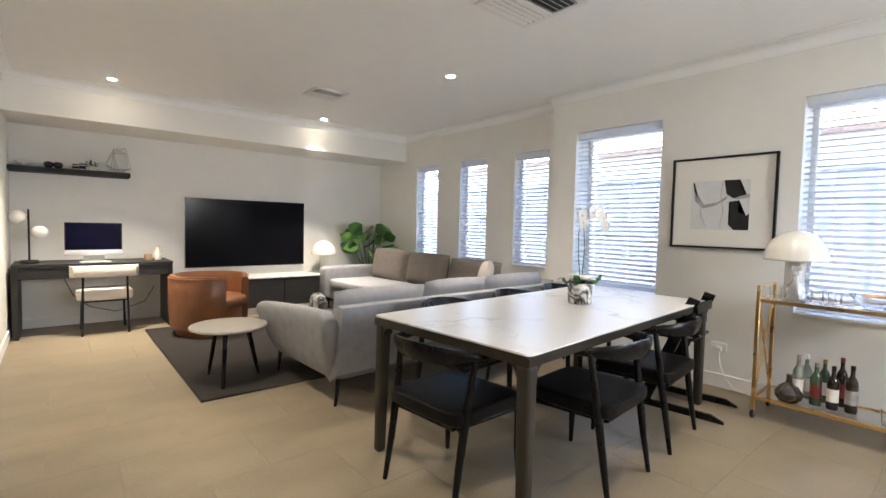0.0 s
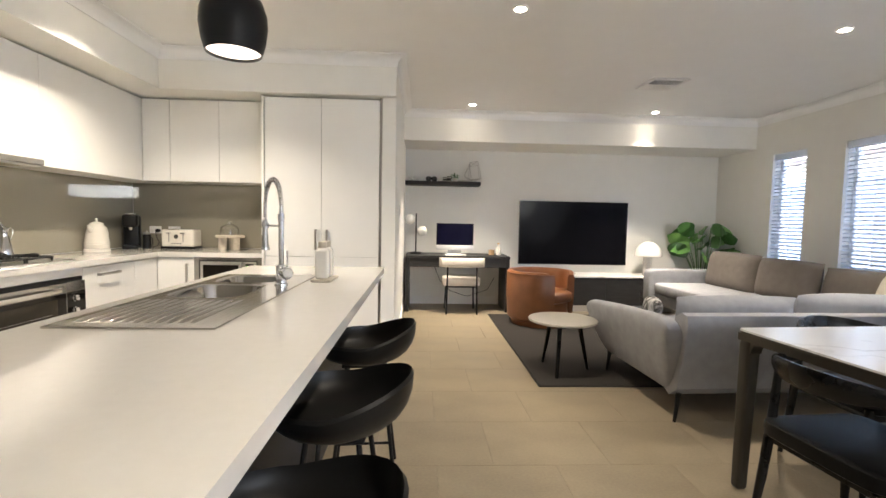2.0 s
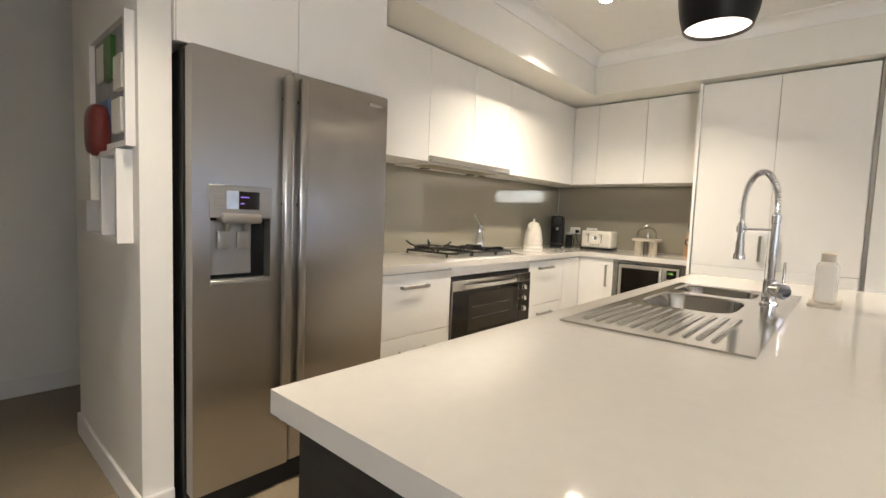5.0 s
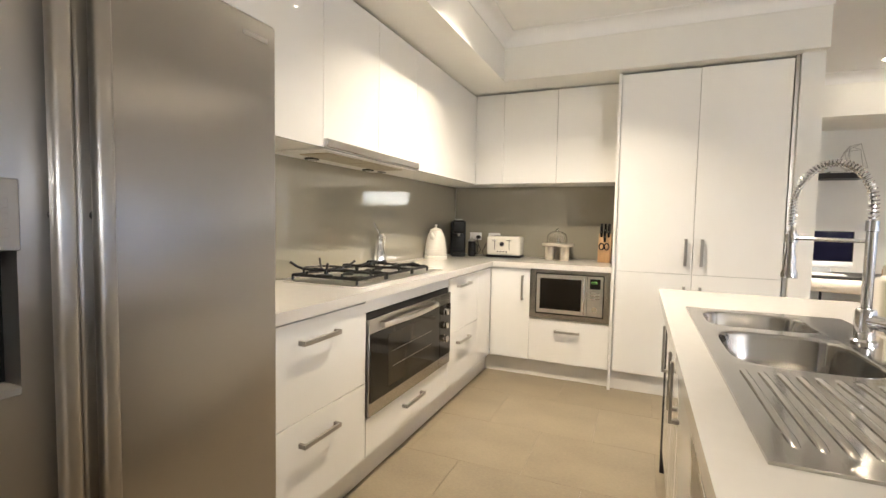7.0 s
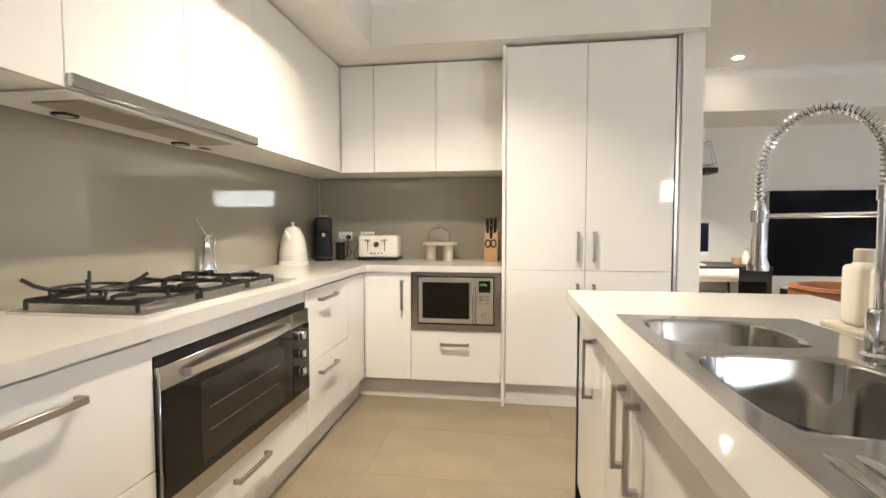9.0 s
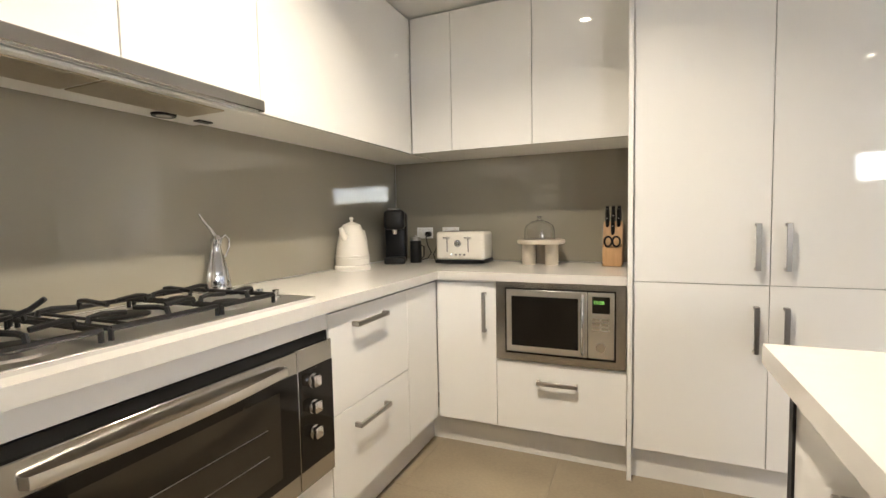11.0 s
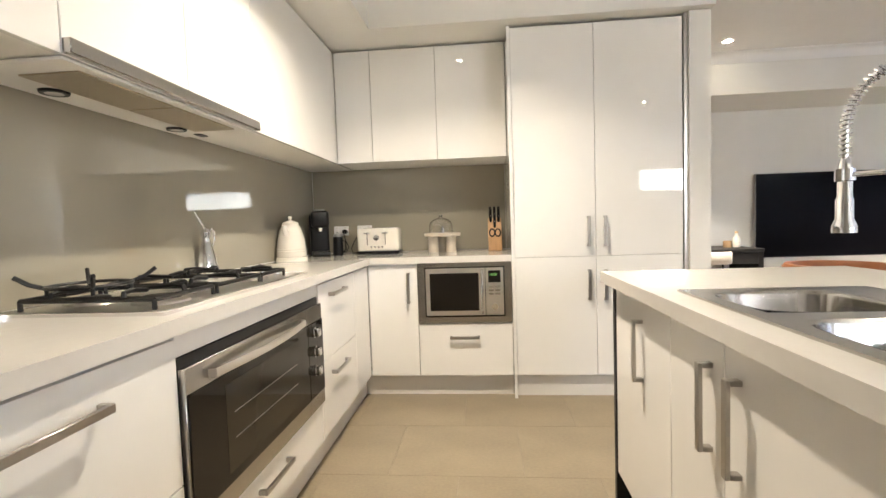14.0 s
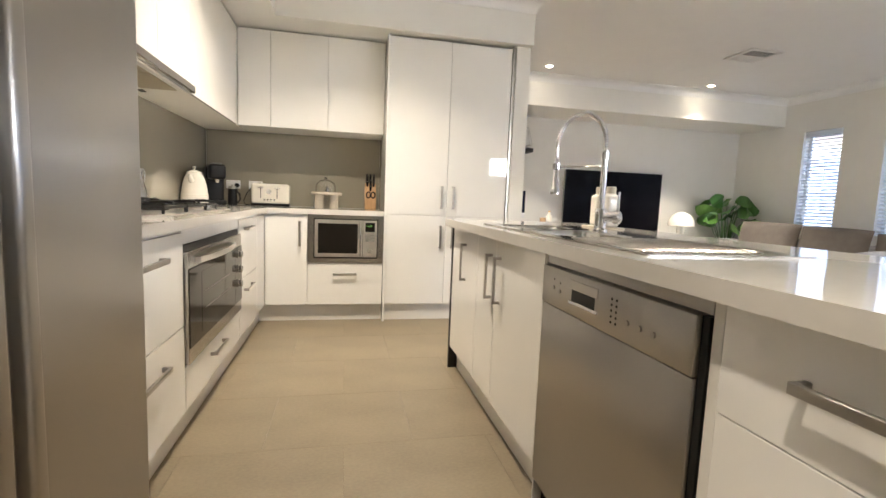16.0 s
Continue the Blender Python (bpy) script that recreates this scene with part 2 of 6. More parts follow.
CHAIRW = mat("black_ash_wood", (0.006, 0.006, 0.0062), 0.27, ior=1.32, var=0.3, fine=80, bump=0.12)
LEATHB = mat("black_leather", (0.005, 0.005, 0.0052), 0.40, ior=1.24, var=0.25, bump=0.35, fine=320)
SOFA = mat("grey_woven_fabric", (0.30, 0.302, 0.318), 0.95, var=0.14, scale=14, bump=0.6, fine=420)
SOFAD = mat("taupe_woven_fabric", (0.155, 0.135, 0.12), 0.95, var=0.14, scale=14, bump=0.6, fine=420)
IVORY = mat("ivory_boucle", (0.68, 0.62, 0.54), 0.95, var=0.1, bump=0.9, fine=260)
TAN = mat("cognac_leather", (0.185, 0.072, 0.028), 0.38, var=0.22, scale=9, bump=0.25, fine=300)
RUG = mat("charcoal_rug", (0.023, 0.019, 0.016), 1.0, var=0.35, scale=40, bump=1.0, fine=500)
GOLD = mat("brushed_gold", (0.75, 0.50, 0.20), 0.28, 1.0, var=0.08)
GLASS = glassy("clear_glass")
OPAL = mat("opal_glass", (0.76, 0.74, 0.69), 0.18, var=0.02, coat=0.4)
CERAM = mat("cream_ceramic", (0.80, 0.76, 0.68), 0.22, var=0.04, coat=0.3)
PALEST = mat("pale_stone", (0.42, 0.395, 0.35), 0.3, var=0.1, scale=20)
BEIGE = mat("beige_stone", (0.55, 0.49, 0.40), 0.5, var=0.1, scale=20)
MARB = marble("white_marble", (0.69, 0.685, 0.67), (0.36, 0.345, 0.33), 0.32, 1.3, 0.022, 0.8)
LEAF = mat("green_leaf", (0.045, 0.13, 0.025), 0.32, var=0.3, scale=8, coat=0.2, tint=0.35)
LEAFL = mat("light_leaf", (0.12, 0.27, 0.06), 0.3, var=0.25, scale=8, coat=0.2, tint=0.2)
SOIL = mat("potting_soil", (0.03, 0.022, 0.016), 1.0, var=0.4, scale=40, bump=1.0)
BLIND = mat("white_blind_slat", (0.84, 0.84, 0.84), 0.5, var=0.015)
bn = BLIND.node_tree
tl = bn.nodes.new("ShaderNodeBsdfTranslucent")
tl.inputs["Color"].default_value = (0.8, 0.82, 0.85, 1)
mxs = bn.nodes.new("ShaderNodeMixShader")
mxs.inputs[0].default_value = 0.65
bn.links.new(bn.nodes["Principled BSDF"].outputs[0], mxs.inputs[1])
bn.links.new(tl.outputs[0], mxs.inputs[2])
bn.links.new(mxs.outputs[0], bn.nodes["Material Output"].inputs["Surface"])
PAPER = mat("ivory_paper", (0.80, 0.78, 0.72), 0.9, var=0.02)
INK = mat("black_ink", (0.02, 0.02, 0.02), 0.8, var=0.3, scale=9)
INKG = mat("grey_ink_wash", (0.35, 0.34, 0.33), 0.8, var=0.4, scale=14)
WOOD = mat("light_knife_block_wood", (0.45, 0.27, 0.13), 0.5, var=0.2, fine=60, stretch=(10, 10, 1))
FENCE = mat("pale_steel_fence", (0.34, 0.37, 0.44), 0.5, var=0.05)
PAVE = mat("concrete_paving", (0.42, 0.41, 0.39), 0.85, var=0.15, bump=0.4)
BRICK = mat("cream_render", (0.62, 0.58, 0.52), 0.85, var=0.08, bump=0.3)
DLIGHT = glow("downlight_lens", (1.0, 0.86, 0.66), 9.0)

# ---- setting ----
TVY, W1, W2, STEPY = 1.97, 7.12, 7.33, -1.78
NX = 2.68      # living-room face of the pantry wall
BACKY = -8.0

floor_ob = structure("floor", B(-1.6, 7.6, -8.2, 2.2, -0.2, -0.006), GROUT, "beige porcelain tiled floor with thin grout joints")
c = structure("ceiling", B(-1.6, 7.6, -8.2, 2.2, CEIL, CEIL + 0.1), CEILM, "flat white painted plaster ceiling")

structure("wall_kitchen_left", B(-0.1, 0.022, -4.03, 0.16, 0, CEIL), WALL, "white painted kitchen wall")
structure("wall_kitchen_rear", B(0.022, 2.56, 0.03, 0.16, 0, CEIL), WALL, "white painted wall behind the kitchen bench")
structure("wall_pantry_side", B(2.56, NX, -0.63, TVY, 0, CEIL), WALL, "white painted wall end beside the pantry")
structure("wall_television", B(2.3, 7.6, TVY, TVY + 0.15, 0, CEIL), WALL, "white painted wall behind the television")
structure("wall_fridge_stub", B(-0.42, 0.60, -4.135, -4.03, 0, CEIL), WALL, "white painted stub wall beside the fridge")
structure("wall_hall", B(-1.35, -1.21, -8.2, 2.1, 0, CEIL), WALL, "white painted hall wall")
bm = B(-1.21, 4.7, -8.2, -8.0, 0, CEIL)
box(bm, 6.6, 7.6, -8.2, -8.0, 0, CEIL)
box(bm, 4.7, 6.6, -8.2, -8.0, 0, 1.64)
box(bm, 4.7, 6.6, -8.2, -8.0, 2.14, CEIL)
structure("wall_back", bm, WALL, "painted rear wall with a wide highlight window")
# unseen wall, added to keep daylight off the hall and the fridge
structure("wall_hall_side", B(-1.21, 2.3, -5.75, -5.61, 0, CEIL), WALL, "unseen plain wall added to keep light out of the hall")
structure("wall_hall_end", B(-1.21, -0.1, -1.2, -1.08, 0, CEIL), WALL, "plain painted wall closing the hall")

# window walls: openings go through
A_WINS = [(0.39, 0.90), (-0.605, -0.095), (-1.58, -1.075)]
# the third dining window, behind the walk, is unseen and assumed
D_WINS = [(-2.94, -2.075), (-4.94, -3.935), (-7.2, -5.9)]


def wall_with_windows(name, x0, x1, y0, y1, wins, zs, zh, label):
    bm = bmesh.new()
    cuts = sorted(wins)
    at = y0
    for a, b in cuts:
        box(bm, x0, x1, at, a, 0, CEIL)
        box(bm, x0, x1, a, b, 0, zs)
        box(bm, x0, x1, a, b, zh, CEIL)
        at = b
    box(bm, x0, x1, at, y1, 0, CEIL)
    return structure(name, bm, WALL, label)


SILL_A, HEAD_A, SILL_D, HEAD_D = 0.78, 2.13, 0.66, 2.205
wall_with_windows("wall_lounge_windows", W2, W2 + 0.2, STEPY, TVY, A_WINS, SILL_A, HEAD_A, "painted wall with three narrow windows")
wall_with_windows("wall_dining_windows", W1, W1 + 0.41, -8.0, STEPY, D_WINS, SILL_D, HEAD_D, "painted dining wall with tall windows")

# dropped bulkheads
structure("bulkhead_living", B(NX, W2, 1.2, TVY, 2.24, CEIL), WALL, "white plaster bulkhead over the television wall")
bm = B(0.022, 0.69, -4.03, -0.69, 2.285, CEIL)
box(bm, 0.022, 2.56, -0.69, 0.03, 2.285, CEIL)
box(bm, 2.56, NX, -0.69, -0.63, 2.285, CEIL)
structure("bulkhead_kitchen", bm, WALL, "white plaster bulkhead over the kitchen cupboards")


def cove(name, pts, label="white cove cornice"):
    """A small cove moulding along a level run; the room lies to the left of the run."""
    bm = bmesh.new()
    S = 0.09
    prof = [(0, 0), (0, -S)] + [(S * (1 - math.cos(a)) * 0.9 + 0.006, -S + S * math.sin(a) * 0.9) for a in [radians(d) for d in (0, 22, 45, 68, 90)]] + [(S, -0.004), (S, 0)]
    rows = []
    for i, p in enumerate(pts):
        p = Vector(p)
        d0 = (Vector(pts[i]) - Vector(pts[i - 1])).normalized() if i else None
        d1 = (Vector(pts[i + 1]) - p).normalized() if i < len(pts) - 1 else None
        n0 = Vector((-d0.y, d0.x)) if d0 else None
        n1 = Vector((-d1.y, d1.x)) if d1 else None
        if n0 and n1:
            nn = (n0 + n1)
            nn = nn / max(0.2, nn.dot(n0))
        else:
            nn = n0 or n1
        rows.append([bm.verts.new((p.x + nn.x * o, p.y + nn.y * o, CEIL - 0.002 + z)) for o, z in prof])
    k = len(prof)
    for a, b in zip(rows, rows[1:]):
        for i in range(k):
            bm.faces.new((a[i], a[(i + 1) % k], b[(i + 1) % k], b[i]))
    bm.faces.new(rows[0])
    bm.faces.new(rows[-1][::-1])
    return structure(name, bm, CEILM, label, True)


cove("cornice_living", [(W1, -8.0), (W1, STEPY), (W2, STEPY), (W2, 1.2), (NX, 1.2), (NX, -0.69), (0.69, -0.69), (0.69, -4.03), (0.60, -4.03), (0.60, -4.135)])


def skirt(name, x0, x1, y0, y1):
    structure(name, B(x0, x1, y0, y1, 0, 0.11, 0.004), TRIM, "white painted skirting board")


skirt("skirting_tv", NX + 0.002, W2, TVY - 0.014, TVY)
skirt("skirting_lounge", W2 - 0.014, W2, STEPY, TVY - 0.014)
skirt("skirting_dining", W1 - 0.014, W1, -8.0, STEPY)
skirt("skirting_pantry_wall", NX, NX + 0.014, -0.63, TVY - 0.014)
skirt("skirting_pantry_end", 2.56, NX + 0.014, -0.645, -0.63)
skirt("skirting_stub_end", 0.60, 0.615, -4.15, -4.03)
skirt("skirting_stub_hall", -0.42, 0.60, -4.15, -4.135)
skirt("skirting_hall", -1.21, -1.195, -8.0, -1.2)


# windows with frame, glass and slatted blind
def window(i, xin, xout, y0, y1, z0, z1):
    w = thing("window_%d" % i, "white framed window behind a white slatted blind", "window", (xin, (y0 + y1) / 2, z0), 0, "windows", "structure")
    h, W = z1 - z0, (y1 - y0) / 2
    gx = (xout - xin) * 0.62
    bm = bmesh.new()
    f = 0.04
    box(bm, gx - 0.02, gx + 0.03, -W, -W + f, 0, h, 0.003)
    box(bm, gx - 0.02, gx + 0.03, W - f, W, 0, h, 0.003)
    box(bm, gx - 0.02, gx + 0.03, -W + f, W - f, 0, f, 0.003)
    box(bm, gx - 0.02, gx + 0.03, -W + f, W - f, h - f, h, 0.003)
    part("window_frame", bm, TRIM, w)
    pane = part("pane", B(gx, gx + 0.004, -W + f, W - f, f, h - f), GLASS, w, "clear window glass")
    pane.visible_shadow = False
    part("window_sill", B(-0.018, gx - 0.02, -W - 0.0, W + 0.0, -0.002, 0.018, 0.003), TRIM, w)


def blind(i, xin, y0, y1, z0, z1):
    W = (y1 - y0) / 2 - 0.012
    h = z1 - z0
    b = thing("window_blind", "white horizontal slat blind, lowered and tilted open", "blind", (xin + 0.035, (y0 + y1) / 2, z0), 0, "window blinds")
    part("head_rail", B(-0.03, 0.03, -W, W, h - 0.075, h - 0.004, 0.004), BLIND, b)
    part("bottom_rail", B(-0.022, 0.022, -W, W, 0.03, 0.045, 0.003), BLIND, b)
    bm = bmesh.new()
    cs = [(-0.025, -0.0045), (-0.012, 0.0005), (0, 0.002), (0.012, 0.0005), (0.025, -0.0045)]
    ang = radians(17)
    rows = []
    for yy in (-W, W):
        top = [bm.verts.new((x * math.cos(ang) - z * math.sin(ang), yy, x * math.sin(ang) + z * math.cos(ang) + 0.0012)) for x, z in cs]
        bot = [bm.verts.new((x * math.cos(ang) - z * math.sin(ang), yy, x * math.sin(ang) + z * math.cos(ang) - 0.0012)) for x, z in cs[::-1]]
        rows.append(top + bot)
    k = len(rows[0])
    for q in range(k):
        bm.faces.new((rows[0][q], rows[0][(q + 1) % k], rows[1][(q + 1) % k], rows[1][q]))
    bm.faces.new(rows[0])
    bm.faces.new(rows[1][::-1])
    first = part("slat", bm, BLIND, b)
    z = 0.085
    first.location.z = z
    while z < h - 0.12:
        z += 0.044
        o = new("slat", first.data)
        o.parent = b
        o.location.z = z
    for s in (-0.6, 0.6):
        part("cord", T([(0.0, W * s, 0.04), (0.0, W * s, h - 0.06)], 0.0012, 5), BLIND, b)
    part("tilt_wand", T([(-0.034, W * 0.86, h - 0.09), (-0.036, W * 0.86, h - 0.75)], 0.004, 6), BLIND, b)


for i, (a, b) in enumerate(A_WINS):
    window(i + 1, W2, W2 + 0.2, a, b, SILL_A, HEAD_A)
    blind(i + 1, W2, a, b, SILL_A, HEAD_A)
for i, (a, b) in enumerate(D_WINS):
    window(i + 4, W1, W1 + 0.41, a, b, SILL_D, HEAD_D)
    blind(i + 4, W1, a, b, SILL_D, HEAD_D)

# highlight window in the rear wall
hw = thing("window_7", "white framed highlight window in the rear wall", "window", (5.65, -8.1, 1.64), 0, "windows", "structure")
bm = bmesh.new()
for a, b in ((-0.95, -0.9), (-0.03, 0.03), (0.9, 0.95)):
    box(bm, a, b, -0.03, 0.03, 0, 0.5, 0.003)
for a, b in ((0, 0.05), (0.45, 0.5)):
    box(bm, -0.95, 0.95, -0.028, 0.028, a, b, 0.003)
part("window_frame", bm, TRIM, hw)
for a, b in ((-0.9, -0.03), (0.03, 0.9)):
    pn = part("pane", B(a, b, -0.003, 0.003, 0.05, 0.45), GLASS, hw, "clear window glass")
    pn.visible_shadow = False

# outside
bm = B(-70, 90, -80, 80, -0.5, -0.25)
structure("ground", bm, PAVE, "pale paved side path and ground")
fence = thing("fence", "pale steel panel fence along the side path", "fence", (9.1, 0, -0.25), 0)
bm = bmesh.new()
for k in range(40):
    y = -9.5 + k * 0.36
    box(bm, -0.02, 0.0, y, y + 0.3, 0.05, 2.15)
    box(bm, -0.045, -0.02, y + 0.3, y + 0.36, 0.05, 2.15)
part("panels", bm, FENCE, fence, "", False)
part("top_rail", B(-0.06, 0.02, -9.5, 4.9, 2.15, 2.2, 0.005), FENCE, fence)
part("bottom_rail", B(-0.06, 0.02, -9.5, 4.9, 0.0, 0.05, 0.005), FENCE, fence)
# unseen rear fence, added to cut the low sky out of reflections
bf = thing("fence", "unseen pale steel fence added to cut off the low sky behind", "fence", (3, -11.5, -0.25), 0)
bm = bmesh.new()
for k in range(40):
    xx = -7 + k * 0.36
    box(bm, xx, xx + 0.3, -0.02, 0.0, 0.05, 1.98)
    box(bm, xx + 0.3, xx + 0.36, -0.0, 0.025, 0.05, 1.98)
part("panels", bm, FENCE, bf, "", False)
part("top_rail", B(-7, 7.4, -0.04, 0.04, 1.98, 2.02, 0.005), FENCE, bf)
nb = thing("neighbour_house", "cream rendered house behind the fence with a tiled roof", "house", (11.2, -1.0, -0.25))
part("wall", B(0, 8, -7, 6, 0, 2.9), BRICK, nb)
bm = bmesh.new()
v = [bm.verts.new(p) for p in ((-0.6, -7.6, 2.85), (8.6, -7.6, 2.85), (8.6, 6.6, 2.85), (-0.6, 6.6, 2.85), (4, -4, 5.0), (4, 3, 5.0))]
for q in ((0, 1, 4), (1, 2, 5, 4), (2, 3, 5), (3, 0, 4, 5), (3, 2, 1, 0)):
    bm.faces.new([v[k] for k in q])
part("roof", bm, mat("roof_tile", (0.28, 0.22, 0.2), 0.8, var=0.2, stretch=(1, 6, 1)), nb, "", False)

# ceiling fixtures
lens_me = None
for x, y, share, beam in LAMPS:
    d = thing("downlight", "round white recessed downlight, switched on", "downlight", (x, y, CEIL), 0, "ceiling downlights")
    if lens_me is None:
        l0 = part("lens", L([(0.036, -0.006), (0.036, -0.002)], n=24), DLIGHT, d, "glowing lens")
        t0 = part("trim_ring", L([(0.037, -0.002), (0.037, -0.008), (0.046, -0.008), (0.052, -0.001), (0.052, 0.0)], n=24, cap=False), TRIM, d)
        lens_me = (l0.data, t0.data)
    else:
        for nm, me in zip(("lens", "trim_ring"), lens_me):
            o = new(nm, me)
            o.parent = d
    la = new("downlight_lamp", bpy.data.lights.new("downlight_lamp", "AREA"))
    la.data.shape, la.data.size, la.data.energy, la.data.color = "DISK", 0.07, LAMP_POWER * share, LAMP_COLOR
    la.data.spread = radians(beam)
    la.matrix_world = pose(x, y, CEIL - 0.012)


def vent(x, y, s, rz):
    v = thing("ceiling_vent", "square white air vent in the ceiling", "vent", (x, y, CEIL), rz)
    # a black sheet on the ceiling paints in the duct's shade
    part("backing", B(-s, s, -s, s, -0.003, -0.001), BLACKP, v, "black sheet for the duct's shade behind the slats")
    bm = bmesh.new()
    for a0, a1, b0, b1 in ((-s - 0.025, -s + 0.015, -s - 0.025, s + 0.025), (s - 0.015, s + 0.025, -s - 0.025, s + 0.025), (-s, s, -s - 0.025, -s + 0.015), (-s, s, s - 0.015, s + 0.025)):
        box(bm, a0, a1, b0, b1, -0.012, 0.0, 0.003)
    part("frame", bm, TRIM, v)
    for half, sgn in ((-1, 1), (1, -1)):
        for k in range(5):
            bmk = bmesh.new()
            c0 = half * s * 0.5 + (k - 2) * s * 0.19
            box(bmk, -s, s, -0.012, 0.012, -0.001, 0.001)
            bmesh.ops.rotate(bmk, verts=bmk.verts, cent=(0, 0, 0), matrix=Matrix.Rotation(radians(35 * sgn), 3, "X"))
            bmesh.ops.translate(bmk, verts=bmk.verts, vec=(0, c0, -0.009))
            part("slat", bmk, TRIM, v, "", False)
    part("divider", B(-s, s, -0.01, 0.01, -0.014, -0.002, 0.002), TRIM, v)


vent(5.28, -0.19, 0.16, 0)
vent(5.32, -2.93, 0.22, 0)


def pendant(x, y, z):
    p = thing("pendant_light", "black metal bell pendant lamp with a lit opening", "pendant lamp", (x, y, z))
    prof = [(0.131, 0.0), (0.148, 0.06), (0.158, 0.13), (0.155, 0.19), (0.135, 0.25), (0.085, 0.285), (0.03, 0.295)]
    inner = [(r - 0.004, zz - 0.003) for r, zz in prof[::-1]]
    inner[-1] = (0.127, 0.0)
    part("shade", L(prof + inner, cap=False, n=40), BLACKM, p)
    part("diffuser", L([(0.126, 0.014), (0.126, 0.018)], n=32), glow("pendant_glow", (1.0, 0.86, 0.66), 0.16), p, "glowing white diffuser")
    part("cap", L([(0.03, 0.29), (0.03, 0.315), (0.012, 0.33)], n=20), BLACKM, p)
    part("cord", T([(0, 0, 0.32), (0, 0, CEIL - z - 0.02)], 0.003, 8), BLACKP, p)
    part("ceiling_rose", L([(0.05, CEIL - z - 0.025), (0.05, CEIL - z)], n=24), BLACKM, p)


pendant(1.977, -2.372, 2.02)

# ---- kitchen ----
def bar_handle(parent, a, b, out, name="handle"):
    """A flat bar pull from a to b that stands off along out."""
    a, b, out = Vector(a), Vector(b), Vector(out)
    d = (b - a).normalized()
    side = d.cross(out).normalized()
    bm = bmesh.new()

    def blk(p, q, w0, w1, t):
        vs = []
        for e in (p, q):
            for s, o in ((-t, w0), (t, w0), (t, w1), (-t, w1)):
                vs.append(bm.verts.new(e + side * s + out * o))
        for f in ((0, 1, 2, 3), (7, 6, 5, 4), (0, 4, 5, 1), (1, 5, 6, 2), (2, 6, 7, 3), (3, 7, 4, 0)):
            bm.faces.new([vs[k] for k in f])
    blk(a, b, 0.022, 0.032, 0.009)
    blk(a, a + d * 0.012, 0.0, 0.022, 0.009)
    blk(b - d * 0.012, b, 0.0, 0.022, 0.009)
    bmesh.ops.bevel(bm, geom=list(bm.edges), offset=0.0015, segments=1, affect="EDGES")
    return part(name, bm, NICKEL, parent, "brushed nickel bar handle")


G = 0.0015     # half the gap between fronts
FX = 0.60      # face of the fronts along the cooktop wall
FY = -0.60     # face of the fronts along the rear wall
TOP = 0.86     # underside of the worktops
KICK = 0.138   # top of the kick boards


def front_x(parent, name, y0, y1, z0, z1, label="", x=FX, s=1):
    return part(name, B(x - 0.018 * s, x, y0 + G, y1 - G, z0 + G, z1 - G, 0.0012), GLOSS, parent, label)


def front_y(parent, name, x0, x1, z0, z1, label="", y=FY):
    return part(name, B(x0 + G, x1 - G, y, y + 0.018, z0 + G, z1 - G, 0.0012), GLOSS, parent, label)


LBL = "gloss white base cabinet with drawers under the worktop"
# drawers beside the fridge
u = thing("base_cabinet", LBL, "cabinet")
part("body", B(0.03, FX - 0.019, -3.04, -2.434, KICK, TOP), CARC, u)
for z0, z1, hz in ((0.485, TOP - 0.012, 0.77), (KICK, 0.485, 0.395)):
    d = front_x(u, "drawer_front", -3.04, -2.434, z0, z1)
    bar_handle(d, (FX, -2.872, hz), (FX, -2.655, hz), (1, 0, 0))
part("kick_board", B(0.5, 0.55, -3.04, -0.55, 0, KICK), CARC, u)
# oven housing
u = thing("oven_cabinet", "gloss white oven cabinet with a drawer below", "cabinet")
part("body", B(0.03, 0.06, -2.432, -1.487, KICK, TOP), CARC, u)
part("floor_board", B(0.06, FX - 0.02, -2.432, -1.487, KICK, 0.14), CARC, u)
part("top_rail", B(0.06, FX - 0.004, -2.432, -1.487, 0.80, TOP - 0.002, 0.001), GLOSS, u)
d = front_x(u, "drawer_front", -2.432, -1.487, KICK, 0.316)
bar_handle(d, (FX, -2.09, 0.255), (FX, -1.87, 0.255), (1, 0, 0))
# drawers right of the oven
u = thing("base_cabinet", LBL, "cabinet")
part("body", B(0.03, FX - 0.019, -1.485, -0.6, KICK, TOP), CARC, u)
for z0, z1, hz in ((0.486, TOP - 0.012, 0.787), (KICK, 0.486, 0.41)):
    d = front_x(u, "drawer_front", -1.485, -0.92, z0, z1)
    bar_handle(d, (FX, -1.35, hz), (FX, -1.128, hz), (1, 0, 0))
front_x(u, "filler_panel", -0.92, -0.6, KICK, TOP - 0.012)
# rear run
u = thing("base_cabinet", "gloss white corner base cabinet with one door", "cabinet")
part("body", B(0.6, 0.916, FY + 0.019, 0.03, KICK, TOP), CARC, u)
d = front_y(u, "door", 0.602, 0.918, KICK, TOP - 0.012)
bar_handle(d, (0.862, FY, 0.608), (0.862, FY, 0.802), (0, -1, 0))
part("kick_board", B(0.5, 1.51, -0.55, -0.5, 0, KICK), CARC, u)
u = thing("microwave_cabinet", "gloss white cabinet holding a microwave above a drawer", "cabinet")
part("body", B(0.918, 1.51, -0.1, 0.03, KICK, TOP), CARC, u)
part("shelf_board", B(0.92, 1.51, FY + 0.02, -0.1, 0.44, 0.458), CARC, u)
d = front_y(u, "drawer_front", 0.918, 1.51, KICK, 0.476)
bar_handle(d, (1.117, FY, 0.386), (1.303, FY, 0.386), (0, -1, 0))
